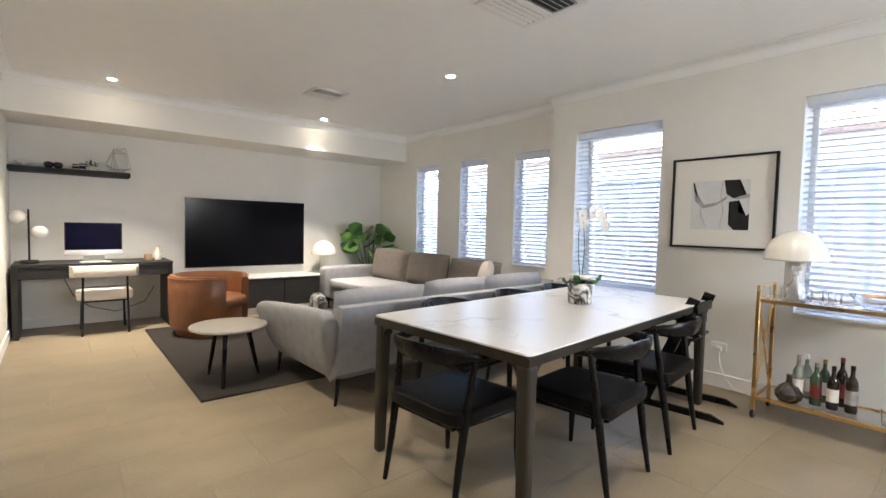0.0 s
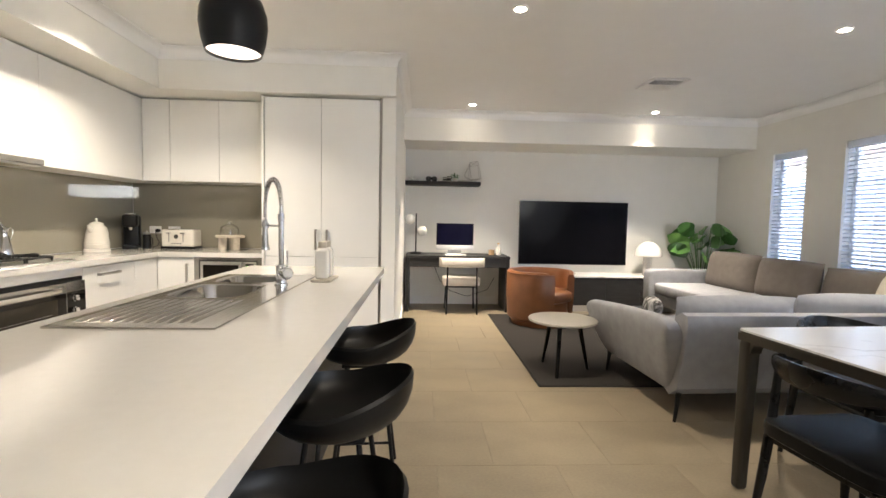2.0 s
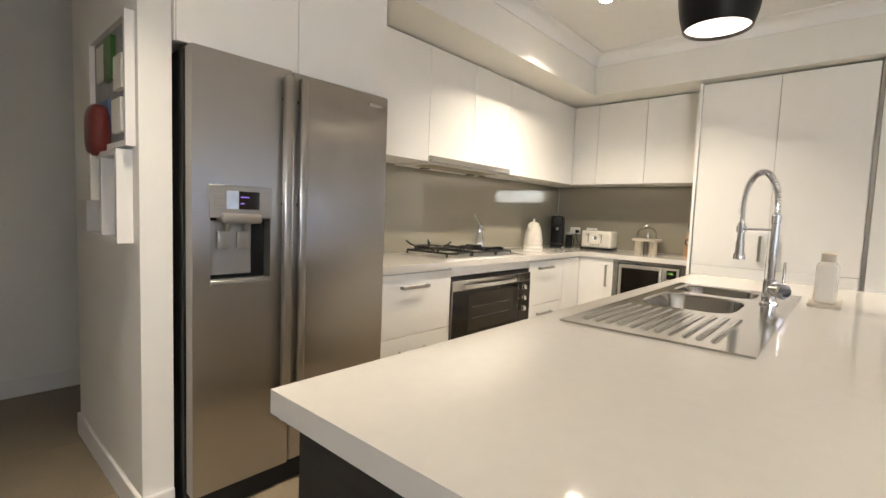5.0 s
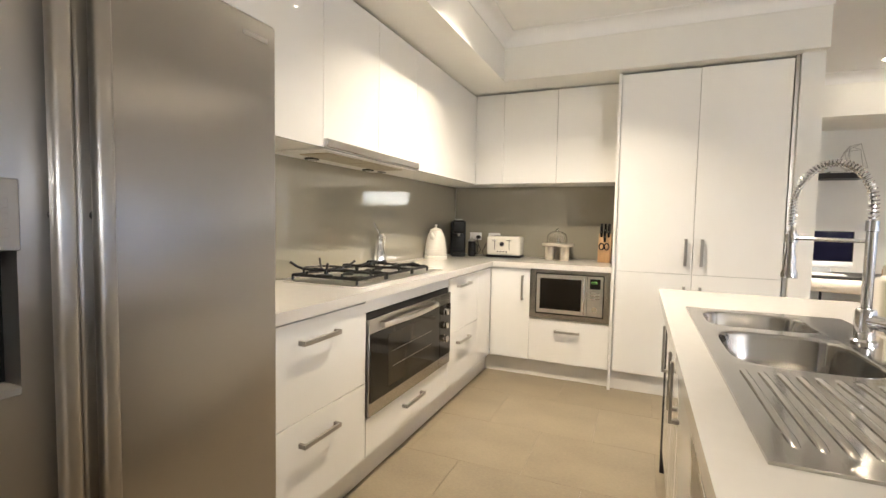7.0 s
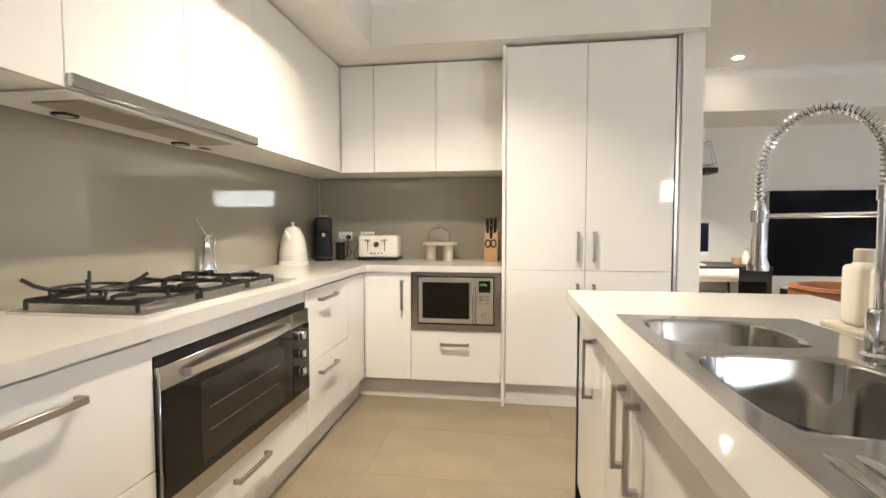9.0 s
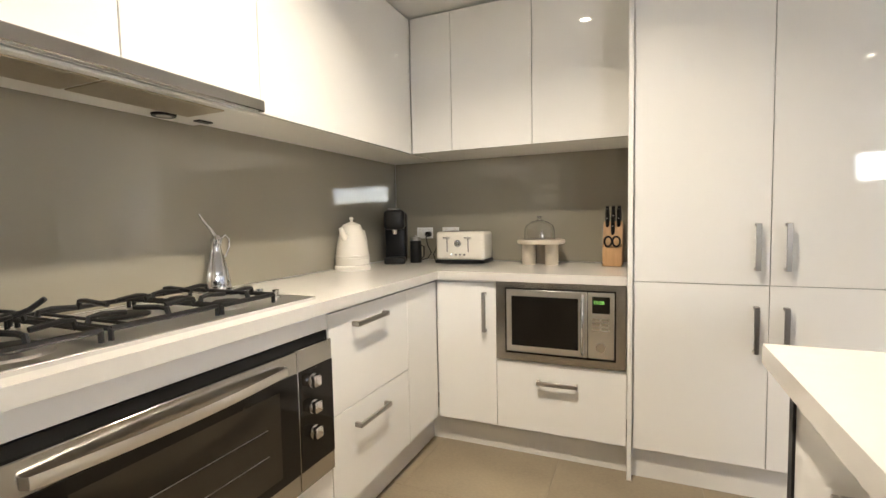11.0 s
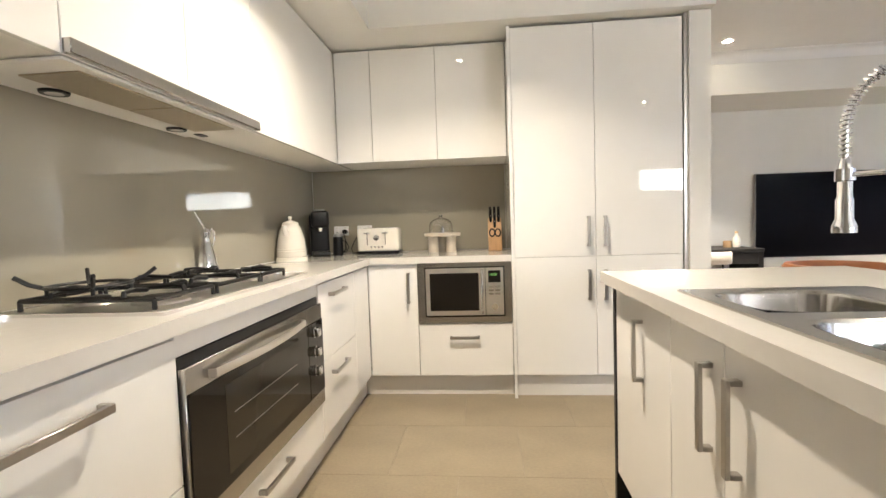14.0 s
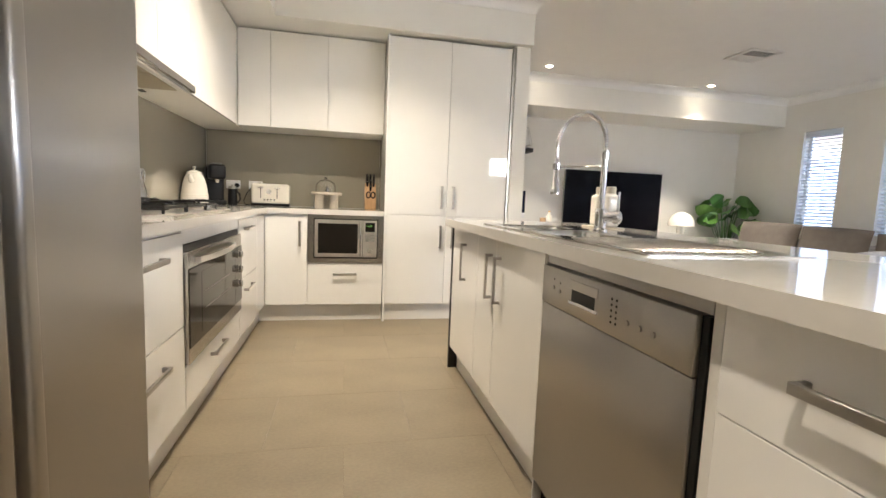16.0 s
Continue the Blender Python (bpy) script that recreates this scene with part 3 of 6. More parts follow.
# pantry
u = thing("pantry_cupboard", "tall gloss white pantry cupboard with four doors", "cupboard")
part("side_panel", B(1.512, 1.532, -0.625, 0.03, 0.0, 2.272, 0.001), GLOSS, u)
part("body", B(1.532, 2.535, FY + 0.02, 0.03, KICK, 2.272), CARC, u)
part("kick_board", B(1.532, 2.535, -0.57, -0.53, 0, KICK), CARC, u)
part("filler_panel", B(2.537, 2.559, -0.612, -0.59, 0.0, 2.283, 0.001), NICKEL, u, "slim grey shadow strip")
for x0, x1, hx in ((1.533, 2.025, 1.98), (2.025, 2.535, 2.078)):
    for z0, z1, h0, h1 in ((KICK, 0.878, 0.61, 0.797), (0.878, 2.27, 0.938, 1.122)):
        d = front_y(u, "door", x0, x1, z0, z1)
        bar_handle(d, (hx, FY, h0), (hx, FY, h1), (0, -1, 0))

# worktop, L shaped, with a cutout under the hob
wt = thing("worktop", "cream white engineered stone kitchen worktop", "worktop")
bm = holed([0.03, 0.12, 0.50, 0.62, 1.51], [-3.045, -2.38, -1.56, -0.62, 0.024], TOP, 0.90, {(1, 1), (3, 0), (3, 1), (3, 2)})
es = [e for e in bm.edges if len(e.link_faces) == 2 and e.calc_face_angle() > 1]
bmesh.ops.bevel(bm, geom=es, offset=0.002, segments=2, affect="EDGES")
part("slab", bm, STONE, wt)

# glass splashbacks
sp = thing("splashback", "glossy taupe glass splashback behind the hob", "splashback")
part("panel", B(0.023, 0.0285, -3.04, 0.0225, 0.902, 1.56, 0.001), SPLASH, sp)
sp = thing("splashback", "glossy taupe glass splashback in the bench corner", "splashback")
part("panel", B(0.03, 1.511, 0.0235, 0.0295, 0.902, 1.56, 0.001), SPLASH, sp)

# wall cupboards
UX, UY, UB, UT = 0.368, -0.388, 1.536, 2.274
u = thing("wall_cupboard", "gloss white wall cupboards above the hob", "cupboard")
part("body", B(0.03, UX - 0.019, -3.04, 0.02, UB, UT), CARC, u)
for a, b in ((-3.04, -2.44), (-2.44, -1.967), (-1.967, -1.508), (-1.508, UY)):
    front_x(u, "door", a, b, UB - 0.003, UT, "", UX)
part("end_panel", B(0.03, UX, -3.058, -3.041, UB - 0.003, UT, 0.001), GLOSS, u)
u = thing("wall_cupboard", "gloss white wall cupboards in the bench corner", "cupboard")
part("body", B(UX, 1.51, UY + 0.019, 0.02, UB, UT), CARC, u)
for a, b in ((UX + 0.002, 0.614), (0.614, 1.053), (1.053, 1.51)):
    front_y(u, "door", a, b, UB - 0.003, UT, "", UY)
u = thing("fridge_cupboard", "gloss white cupboard above the fridge", "cupboard")
part("body", B(0.03, 0.62, -4.028, -3.06, 1.777, UT), CARC, u)
for a, b in ((-4.028, -3.55), (-3.55, -3.06)):
    front_x(u, "door", a, b, 1.77, UT, "", 0.64)
part("side_panel", B(0.03, 0.62, -3.06, -3.042, 0.0, UT, 0.001), GLOSS, u)

# range hood
h = thing("range_hood", "slim stainless steel slide-out range hood", "range hood")
part("front_lip", B(UX - 0.005, UX + 0.022, -2.437, -1.51, 1.536, 1.574, 0.003), STEELH, h)
part("underside", B(0.04, UX - 0.006, -2.435, -1.512, 1.524, 1.5325, 0.002), CARC, h, "cream underside panel")
for a, b in ((-2.36, -2.0), (-1.99, -1.63)):
    # the tan puts a warm reflection into the filter's colour
    part("filter", B(0.165, 0.335, a, b, 1.519, 1.5235, 0.001), mat("hood_filter", (0.42, 0.36, 0.26), 0.35, 0.8, var=0.15, scale=60, bump=0.6, fine=500), h, "mesh grease filter tinted tan for its warm reflection")
for y in (-2.215, -1.683):
    hl = part("lamp", L([(0.024, 1.516), (0.036, 1.516), (0.038, 1.5235)], (0.12, y, 0), 24), BLACKM, h, "dark lamp bezel")
    part("lamp_lens", L([(0.0, 1.5145), (0.018, 1.5145), (0.024, 1.5158)], (0.12, y, 0), 20), OPAL, hl)
part("switch", B(0.122, 0.152, -1.575, -1.52, 1.519, 1.5235), BLACKP, h)

BRIGHT = mat("bright_satin_steel", (0.78, 0.76, 0.73), 0.30, 1.0, var=0.02, rvar=0.02)
# hob
hob = thing("gas_cooktop", "stainless steel five burner gas hob with black trivets", "hob", (0.335, -1.955, 0.90))
bm = bmesh.new()
box(bm, -0.225, 0.225, -0.455, 0.455, 0.0005, 0.012, 0.005, 2)
part("plate", bm, BRIGHT, hob)


def burner(x, y, r):
    part("burner_cap", L([(0, 0.032), (r * 0.8, 0.032), (r * 0.92, 0.029), (r * 0.92, 0.022)], (x, y, 0), 24), CAST, hob)
    part("burner_base", L([(r * 1.35, 0.012), (r * 1.3, 0.018), (r * 1.08, 0.0235), (0.004, 0.024)], (x, y, 0), 24), BRIGHT, hob)


BURN = [(0.11, -0.31, 0.055), (-0.10, -0.31, 0.05), (0.0, -0.02, 0.062), (-0.10, 0.21, 0.04), (0.10, 0.21, 0.045)]
for q in BURN:
    burner(*q)


part("plate_edge", holed([-0.228, -0.214, 0.214, 0.228], [-0.458, -0.444, 0.444, 0.458], 0.0004, 0.0095, {(1, 1)}), CHROME, hob, "polished raised edge")


def trivet(y0, y1, x0=-0.185, x1=0.185):
    bm = bmesh.new()
    z = 0.038
    loop = [(x0, y0, z), (x1, y0, z), (x1, y1, z), (x0, y1, z)]
    for a, b in zip(loop, loop[1:] + loop[:1]):
        tube(bm, [a, b], 0.0068, 6)
    for x, y in ((x0, y0), (x1, y0), (x1, y1), (x0, y1)):
        tube(bm, [(x, y, 0.012), (x, y, z)], 0.006, 6)
    ym, xm = (y0 + y1) / 2, (x0 + x1) / 2
    for p, q in (((x0, ym), (-0.055, ym)), ((x1, ym), (0.055, ym))):
        tube(bm, [(*p, z - 0.005), (p[0] * 0.95, p[1], z + 0.018), (p[0] * 0.8, p[1], z + 0.02), (*q, z + 0.014)], 0.0068, 6)
    for xx in (-0.10, 0.10):
        for p in (y0, y1):
            s = 1 if p == y0 else -1
            tube(bm, [(xx, p, z - 0.004), (xx, p + s * 0.006, z + 0.017), (xx, p + s * 0.03, z + 0.02), (xx, p + s * 0.085, z + 0.014)], 0.0068, 6)
    tube(bm, [(x0, ym - 0.09, z), (x1, ym - 0.09, z)], 0.0045, 6)
    part("trivet", bm, CAST, hob, "black cast iron trivet")


trivet(-0.435, -0.185)
trivet(-0.165, 0.105)
trivet(0.12, 0.31)
bm = bmesh.new()
c0 = Vector((-0.10, -0.31, 0.065))
tube(bm, [c0 + Vector((0.10 * math.cos(a), 0.10 * math.sin(a), 0)) for a in [k * math.pi / 12 for k in range(24)]], 0.005, 6, True)
for k in range(4):
    a = math.pi / 4 + k * math.pi / 2
    d = Vector((math.cos(a), math.sin(a), 0))
    tube(bm, [c0 + d * 0.05 + Vector((0, 0, -0.008)), c0 + d * 0.10, c0 + d * 0.13 + Vector((0, 0, 0.012)), c0 + d * 0.16 + Vector((0, 0, 0.035))], 0.006, 6)
    tube(bm, [c0 + d * 0.095, c0 + d * 0.095 - Vector((0, 0, 0.022))], 0.005, 6)
part("wok_ring", bm, CAST, hob, "black cast iron wok ring")
for k in range(5):
    x = -0.15 + k * 0.068
    part("knob", L([(0.017, 0.012), (0.017, 0.018), (0.013, 0.02), (0.012, 0.038), (0, 0.04)], (x, 0.385, 0), 18), CHROME, hob)

# oven
ov = thing("wall_oven", "wide stainless steel oven with dark glass door", "oven", (FX, -1.958, 0.318))
Y0, Y1, ZT, YC = -0.47, 0.468, 0.476, 0.30
part("body", B(-0.52, -0.006, Y0 + 0.01, Y1 - 0.01, 0.006, ZT - 0.004), BLACKP, ov)
part("vent_gap", B(-0.015, -0.004, Y0, Y1, ZT - 0.024, ZT + 0.002), BLACKP, ov)
door = part("door", B(-0.005, 0.014, Y0, YC, 0.006, 0.452, 0.002), STEELH, ov)
part("door_glass", B(0.0145, 0.018, Y0 + 0.004, YC - 0.004, 0.07, 0.385, 0.001), OVENG, door, "dark oven glass")
part("door_window", B(0.0182, 0.0188, Y0 + 0.16, YC - 0.08, 0.10, 0.355, 0.0002), OVENW, door)
for zz in (0.19, 0.265):
    part("rack_wire", T([(0.0195, Y0 + 0.2, zz), (0.0195, YC - 0.13, zz)], 0.0012, 5), NICKEL, door)
bm = bmesh.new()
pts = [(0.020 + 0.034 * math.sin(math.pi * (0.10 + 0.80 * k / 12)), Y0 + 0.10 + (YC - Y0 - 0.16) * k / 12, 0.412) for k in range(13)]
pts = [(0.014, pts[0][1] - 0.006, 0.412)] + pts + [(0.014, pts[-1][1] + 0.006, 0.412)]
rows = []
for p in pts:
    rows.append([bm.verts.new((p[0] + dx, p[1], p[2] + dz)) for dx, dz in ((-0.003, -0.010), (0.003, -0.012), (0.005, 0.0), (0.003, 0.012), (-0.003, 0.010))])
skin(bm, rows)
part("door_handle", bm, BRIGHT, door, "curved steel handle")
pan = part("control_panel", B(-0.005, 0.014, YC + 0.002, Y1, 0.006, 0.452, 0.002), STEELH, ov)
part("panel_glass", B(0.0145, 0.017, YC + 0.004, Y1 - 0.002, 0.07, 0.385, 0.001), OVENG, pan, "black glass strip")
for zz in (0.18, 0.262, 0.345):
    bm = bmesh.new()
    tube(bm, [(0.017, YC + 0.06, zz), (0.024, YC + 0.06, zz)], 0.022, 18)
    box(bm, 0.022, 0.046, YC + 0.044, YC + 0.076, zz - 0.018, zz + 0.018, 0.006, 3)
    part("knob", bm, CHROME, pan)
part("display_slot", B(0.0172, 0.019, YC + 0.04, YC + 0.085, 0.372, 0.381), BLACKP, pan)

# microwave with trim kit
mw = thing("microwave_oven", "stainless steel built-in microwave with dark window", "microwave", (0.921, FY, 0.481))
part("body", B(0.03, 0.555, 0.01, 0.44, 0.0, 0.37), BLACKP, mw)
tf = part("trim_frame", holed([0, 0.045, 0.545, 0.586], [0, 0.035, 0.35, 0.385], 0, 0.014, {(1, 1)}), STEELH, mw)
tf.data.transform(Matrix.Rotation(radians(90), 4, "X"))
tf.data.transform(Matrix.Translation((0, 0.004, 0)))
part("inner_gap", B(0.045, 0.545, -0.002, 0.008, 0.035, 0.35), BLACKP, mw)
md = part("door", B(0.052, 0.424, -0.014, -0.003, 0.045, 0.342, 0.002), BRIGHT, mw)
part("door_glass", B(0.078, 0.385, -0.0165, -0.0145, 0.075, 0.312, 0.001), OVENG, md, "dark glass window")
part("door_handle", T([(0.405, -0.014, 0.06), (0.405, -0.034, 0.075), (0.405, -0.036, 0.19), (0.405, -0.034, 0.31), (0.405, -0.014, 0.327)], 0.008, 10), CHROME, md)
mp = part("control_panel", B(0.427, 0.538, -0.014, -0.003, 0.045, 0.342, 0.002), BRIGHT, mw)
part("display", B(0.445, 0.52, -0.0165, -0.0145, 0.25, 0.325, 0.001), OVENG, mp)
cur = bpy.data.curves.new("digits", "FONT")
cur.body, cur.size, cur.extrude = "15:06", 0.022, 0.0003
tmp = new("digits_text", cur)
dg = bpy.context.evaluated_depsgraph_get()
tm = bpy.data.meshes.new_from_object(tmp.evaluated_get(dg))
bpy.data.objects.remove(tmp)
tm.materials.append(glow("green_digits", (0.35, 0.9, 0.2), 0.018))
tm.name = "digits"
dgt = new("digits", tm)
dgt.parent = mp
dgt.matrix_basis = pose(0.449, -0.0172, 0.292, 90, 0, 0)
for r in range(3):
    for q in range(2):
        part("button", B(0.445 + q * 0.039, 0.478 + q * 0.039, -0.0175, -0.0145, 0.172 + r * 0.022, 0.186 + r * 0.022, 0.001), CHROME, mp)
bm = bmesh.new()
tube(bm, [(0.482, -0.014, 0.10), (0.482, -0.032, 0.10)], 0.021, 24)
part("dial", bm, CHROME, mp)

# fridge
fr = thing("refrigerator", "stainless steel side-by-side fridge with ice dispenser", "fridge", (0, -4.012, 0))
part("body", B(0.05, 0.655, 0.0, 0.91, 0.03, 1.75, 0.004), BLACKP, fr, "dark charcoal cabinet sides")
part("kick_grille", B(0.62, 0.70, 0.0, 0.91, 0.0, 0.085, 0.006), BLACKP, fr)


def fridge_door(y0, y1, hole=None):
    if hole:
        bm = holed([y0, hole[0], hole[1], y1], [0.10, hole[2], hole[3], 1.75], 0.0, 0.06, {(1, 1)})
        es = [e for e in bm.edges if len(e.link_faces) == 2 and e.calc_face_angle() > 1 and all(v.co.x in (y0, y1) or abs(v.co.x - y0) < 1e-6 or abs(v.co.x - y1) < 1e-6 for v in e.verts)]
        bmesh.ops.bevel(bm, geom=es, offset=0.012, segments=4, affect="EDGES")
        for v in bm.verts:
            v.co = Vector((0.665 + v.co.z, v.co.x, v.co.y))
        return part("door", bm, STEEL, fr)
    return part("door", B(0.665, 0.725, y0, y1, 0.10, 1.75, 0.012, 4), STEEL, fr)


HO = (0.066, 0.298, 0.910, 1.148)
fd = fridge_door(0.004, 0.383, HO)
fd2 = fridge_door(0.389, 0.906)
part("gasket", B(0.655, 0.665, 0.01, 0.90, 0.11, 1.74), BLACKP, fr)
DISP = mat("grey_dispenser_plastic", (0.36, 0.345, 0.32), 0.34, 0.7, var=0.04)
part("dispenser_recess", B(0.667, 0.672, HO[0], HO[1], HO[2], HO[3]), BLACKP, fd)
part("dispenser_back", B(0.672, 0.686, HO[0] + 0.012, HO[0] + 0.172, HO[2] + 0.02, HO[3] - 0.01, 0.003), DISP, fd, "grey plastic dispenser back")
part("dispenser_head", B(0.69, 0.752, HO[0] + 0.032, HO[0] + 0.19, 1.128, 1.166, 0.014, 4), DISP, fd)
part("dispenser_tray", B(0.672, 0.728, HO[0], HO[1], HO[2] - 0.012, HO[2] + 0.004, 0.002), DISP, fd)
part("dispenser_panel", B(0.7255, 0.731, HO[0] - 0.006, HO[1] + 0.004, 1.148, 1.27, 0.002), DISP, fd, "grey control panel")
for k in (0.05, 0.125):
    part("dispenser_spout", T([(0.705, HO[0] + k + 0.02, 1.133), (0.70, HO[0] + k + 0.02, 1.098)], [0.013, 0.010], 14), DISP, fd)
part("display", B(0.7315, 0.733, HO[0] + 0.055, HO[0] + 0.10, 1.182, 1.25, 0.001), mat("lcd", (0.42, 0.5, 0.66), 0.15, var=0.2, scale=30), fd, "pale blue display")
part("display", B(0.7315, 0.733, HO[0] + 0.102, HO[0] + 0.182, 1.182, 1.25, 0.001), OVENG, fd, "dark display window")
for y0, y1, zz in ((0.108, 0.142, 1.226), (0.108, 0.122, 1.202)):
    part("display_digits", B(0.7331, 0.7334, HO[0] + y0, HO[0] + y1, zz, zz + 0.004), glow("violet_digits", (0.35, 0.2, 1.0), 0.02), fd, "violet lit digits")
for k in range(3):
    for s in (0.012, 0.19):
        part("button", B(0.7312, 0.7328, HO[0] + s, HO[0] + s + 0.03, 1.17 + k * 0.025, 1.187 + k * 0.025, 0.001), DISP, fd)
for k in (0.035, 0.11):
    part("dispenser_paddle", B(0.686, 0.700, HO[0] + k, HO[0] + k + 0.045, 1.028, 1.098, 0.006, 2), DISP, fd)
for d, y in ((fd, 0.352), (fd2, 0.420)):
    bm = bmesh.new()
    box(bm, 0.742, 0.770, y - 0.017, y + 0.017, 0.30, 1.72, 0.009, 3)
    part("door_handle", bm, STEEL, d, "full-height steel handle")
    for zz in (0.40, 1.21, 1.63):
        part("handle_post", T([(0.72, y, zz), (0.75, y, zz)], 0.009, 10), BLACKP, d)
part("maker_plate", B(0.7252, 0.727, 0.785, 0.87, 1.69, 1.703), CHROME, fd2, "small plain metal plate")

# island
IX0, IX1, IY0, IY1 = 1.79, 2.67, -4.271, -1.65
BX = 1.832     # aisle face of the island fronts
SX0, SX1, SY0, SY1 = 1.864, 2.336, -3.43, -2.18
isl = thing("kitchen_island", "kitchen island with gloss white fronts and dark end panels", "kitchen island")
part("body", B(BX + 0.02, 1.86, IY0 + 0.04, IY1 - 0.05, KICK, TOP - 0.005), CARC, isl)
part("end_panel", B(BX - 0.004, 2.43, IY0 + 0.03, IY0 + 0.055, 0.0, TOP, 0.001), DARKW, isl, "near-black laminate end panel")
part("end_panel", B(BX - 0.004, 2.43, IY1 - 0.06, IY1 - 0.035, 0.0, TOP, 0.001), DARKW, isl, "near-black laminate end panel")
part("back_panel", B(2.405, 2.43, IY0 + 0.056, IY1 - 0.061, 0.0, TOP, 0.001), DARKW, isl, "near-black laminate back panel")
part("kick_board", B(BX + 0.05, BX + 0.08, IY0 + 0.056, IY1 - 0.061, 0, KICK), CARC, isl)
for a, b, hy in ((-2.215, IY1 - 0.062, -1.995), (-2.49, -2.215, -2.435), (-2.972, -2.49, -2.548)):
    d = part("door", B(BX, BX + 0.018, a + G, b - G, KICK, TOP - 0.008, 0.0012), GLOSS, isl)
    bar_handle(d, (BX, hy, 0.587), (BX, hy, 0.785), (-1, 0, 0))
for z0, z1, hz in ((0.662, TOP - 0.008, 0.768), (KICK, 0.66, 0.55)):
    d = part("drawer_front", B(BX, BX + 0.018, IY0 + 0.056, -3.69, z0, z1, 0.0012), GLOSS, isl)
    bar_handle(d, (BX, -4.07, hz), (BX, -3.835, hz), (-1, 0, 0))
part("filler_panel", B(BX + 0.002, BX + 0.03, -3.688, -3.664, 0.0, TOP - 0.008, 0.001), CARC, isl)
part("filler_panel", B(BX + 0.002, BX + 0.4, -2.982, -2.974, 0.0, TOP - 0.008, 0.001), CARC, isl)
iw = thing("island_worktop", "cream white engineered stone worktop on the island", "worktop")
bm = holed([IX0, SX0 + 0.02, SX1 - 0.02, IX1], [IY0, SY0 + 0.02, SY1 - 0.02, IY1], TOP, 0.90, {(1, 1)})
es = [e for e in bm.edges if len(e.link_faces) == 2 and e.calc_face_angle() > 1]
bmesh.ops.bevel(bm, geom=es, offset=0.002, segments=2, affect="EDGES")
part("slab", bm, STONE, iw)

# sink with two bowls and drainer
sk = thing("kitchen_sink", "stainless steel double bowl sink with ribbed drainer", "sink")
b1 = (1.90, 2.21, -2.51, -2.23)
b2 = (1.90, 2.21, -2.945, -2.565)
bm = holed([SX0, b1[0], b1[1], SX1], [SY0, b2[2], b2[3], b1[2], b1[3], SY1], 0.898, 0.9055, {(1, 1), (1, 3)})
es = [e for e in bm.edges if len(e.link_faces) == 2 and e.calc_face_angle() > 1 and all(min(abs(v.co.x - SX0), abs(v.co.x - SX1), abs(v.co.y - SY0), abs(v.co.y - SY1)) < 1e-4 for v in e.verts)]
bmesh.ops.bevel(bm, geom=es, offset=0.003, segments=2, affect="EDGES")
part("rim", bm, SINKS, sk)


def bowl(x0, x1, y0, y1, depth):
    """A pressed bowl with rounded ends and a flange out to the rim's opening."""
    bm = bmesh.new()
    rings = []
    for f, z, e in ((None, 0.9055, 0), (0.0, 0.9055, 0.5), (0.004, 0.9035, 0.5), (0.007, 0.897, 0.5), (0.016, 0.905 - depth + 0.035, 0.48), (0.024, 0.905 - depth + 0.012, 0.48), (0.05, 0.905 - depth, 0.48)):
        row = []
        for k in range(48):
            cx, sx = math.cos(2 * math.pi * k / 48), math.sin(2 * math.pi * k / 48)
            if f is None:
                m = max(abs(cx), abs(sx))
                ux, uy, w = cx / m, sx / m, 0.0
            else:
                ux, uy, w = math.copysign(abs(cx) ** e, cx), math.copysign(abs(sx) ** e, sx), 0.003 + f
            row.append(bm.verts.new(((x0 + x1) / 2 + ((x1 - x0) / 2 - w) * ux, (y0 + y1) / 2 + ((y1 - y0) / 2 - w) * uy, z)))
        rings.append(row)
    skin(bm, rings, False)
    bm.faces.new(rings[-1])
    return part("bowl", bm, SINKS, sk)


for q in ((*b1, 0.16), (*b2, 0.19)):
    bw = bowl(*q)
    part("waste", L([(0.045, 0.905 - q[4] + 0.001), (0.045, 0.905 - q[4] + 0.005), (0.03, 0.905 - q[4] + 0.003), (0.001, 0.905 - q[4] + 0.002)], ((q[0] + q[1]) / 2, (q[2] + q[3]) / 2, 0), 20), CHROME, bw)
for k in range(11):
    x = 1.91 + k * 0.033
    bm = bmesh.new()
    tube(bm, [(x, -3.38, 0.896), (x, -3.35, 0.9032), (x, -3.01, 0.9032), (x, -2.98, 0.896)], 0.0085, 12)
    part("drainer_rib", bm, SINKS, sk)

# spring tap
tp = thing("kitchen_tap", "tall chrome spring kitchen tap with pull-down spray", "tap", (2.262, -2.565, 0.905), 127)
part("base", L([(0.03, 0), (0.03, 0.006), (0.024, 0.012), (0.024, 0.085), (0.02, 0.095)], n=24), CHROME, tp)
part("column", L([(0.0125, 0.09), (0.0125, 0.30), (0.015, 0.302), (0.015, 0.33), (0.010, 0.335)], n=18), CHROME, tp)
R = 0.11
arc = [(0, 0, 0.33)] + [(R - R * math.cos(a), 0, 0.37 + R * math.sin(a) * 1.15) for a in [math.pi * k / 20 for k in range(21)]] + [(2 * R, 0, 0.30)]
part("hose", T(arc, 0.006, 10), CHROME, tp)
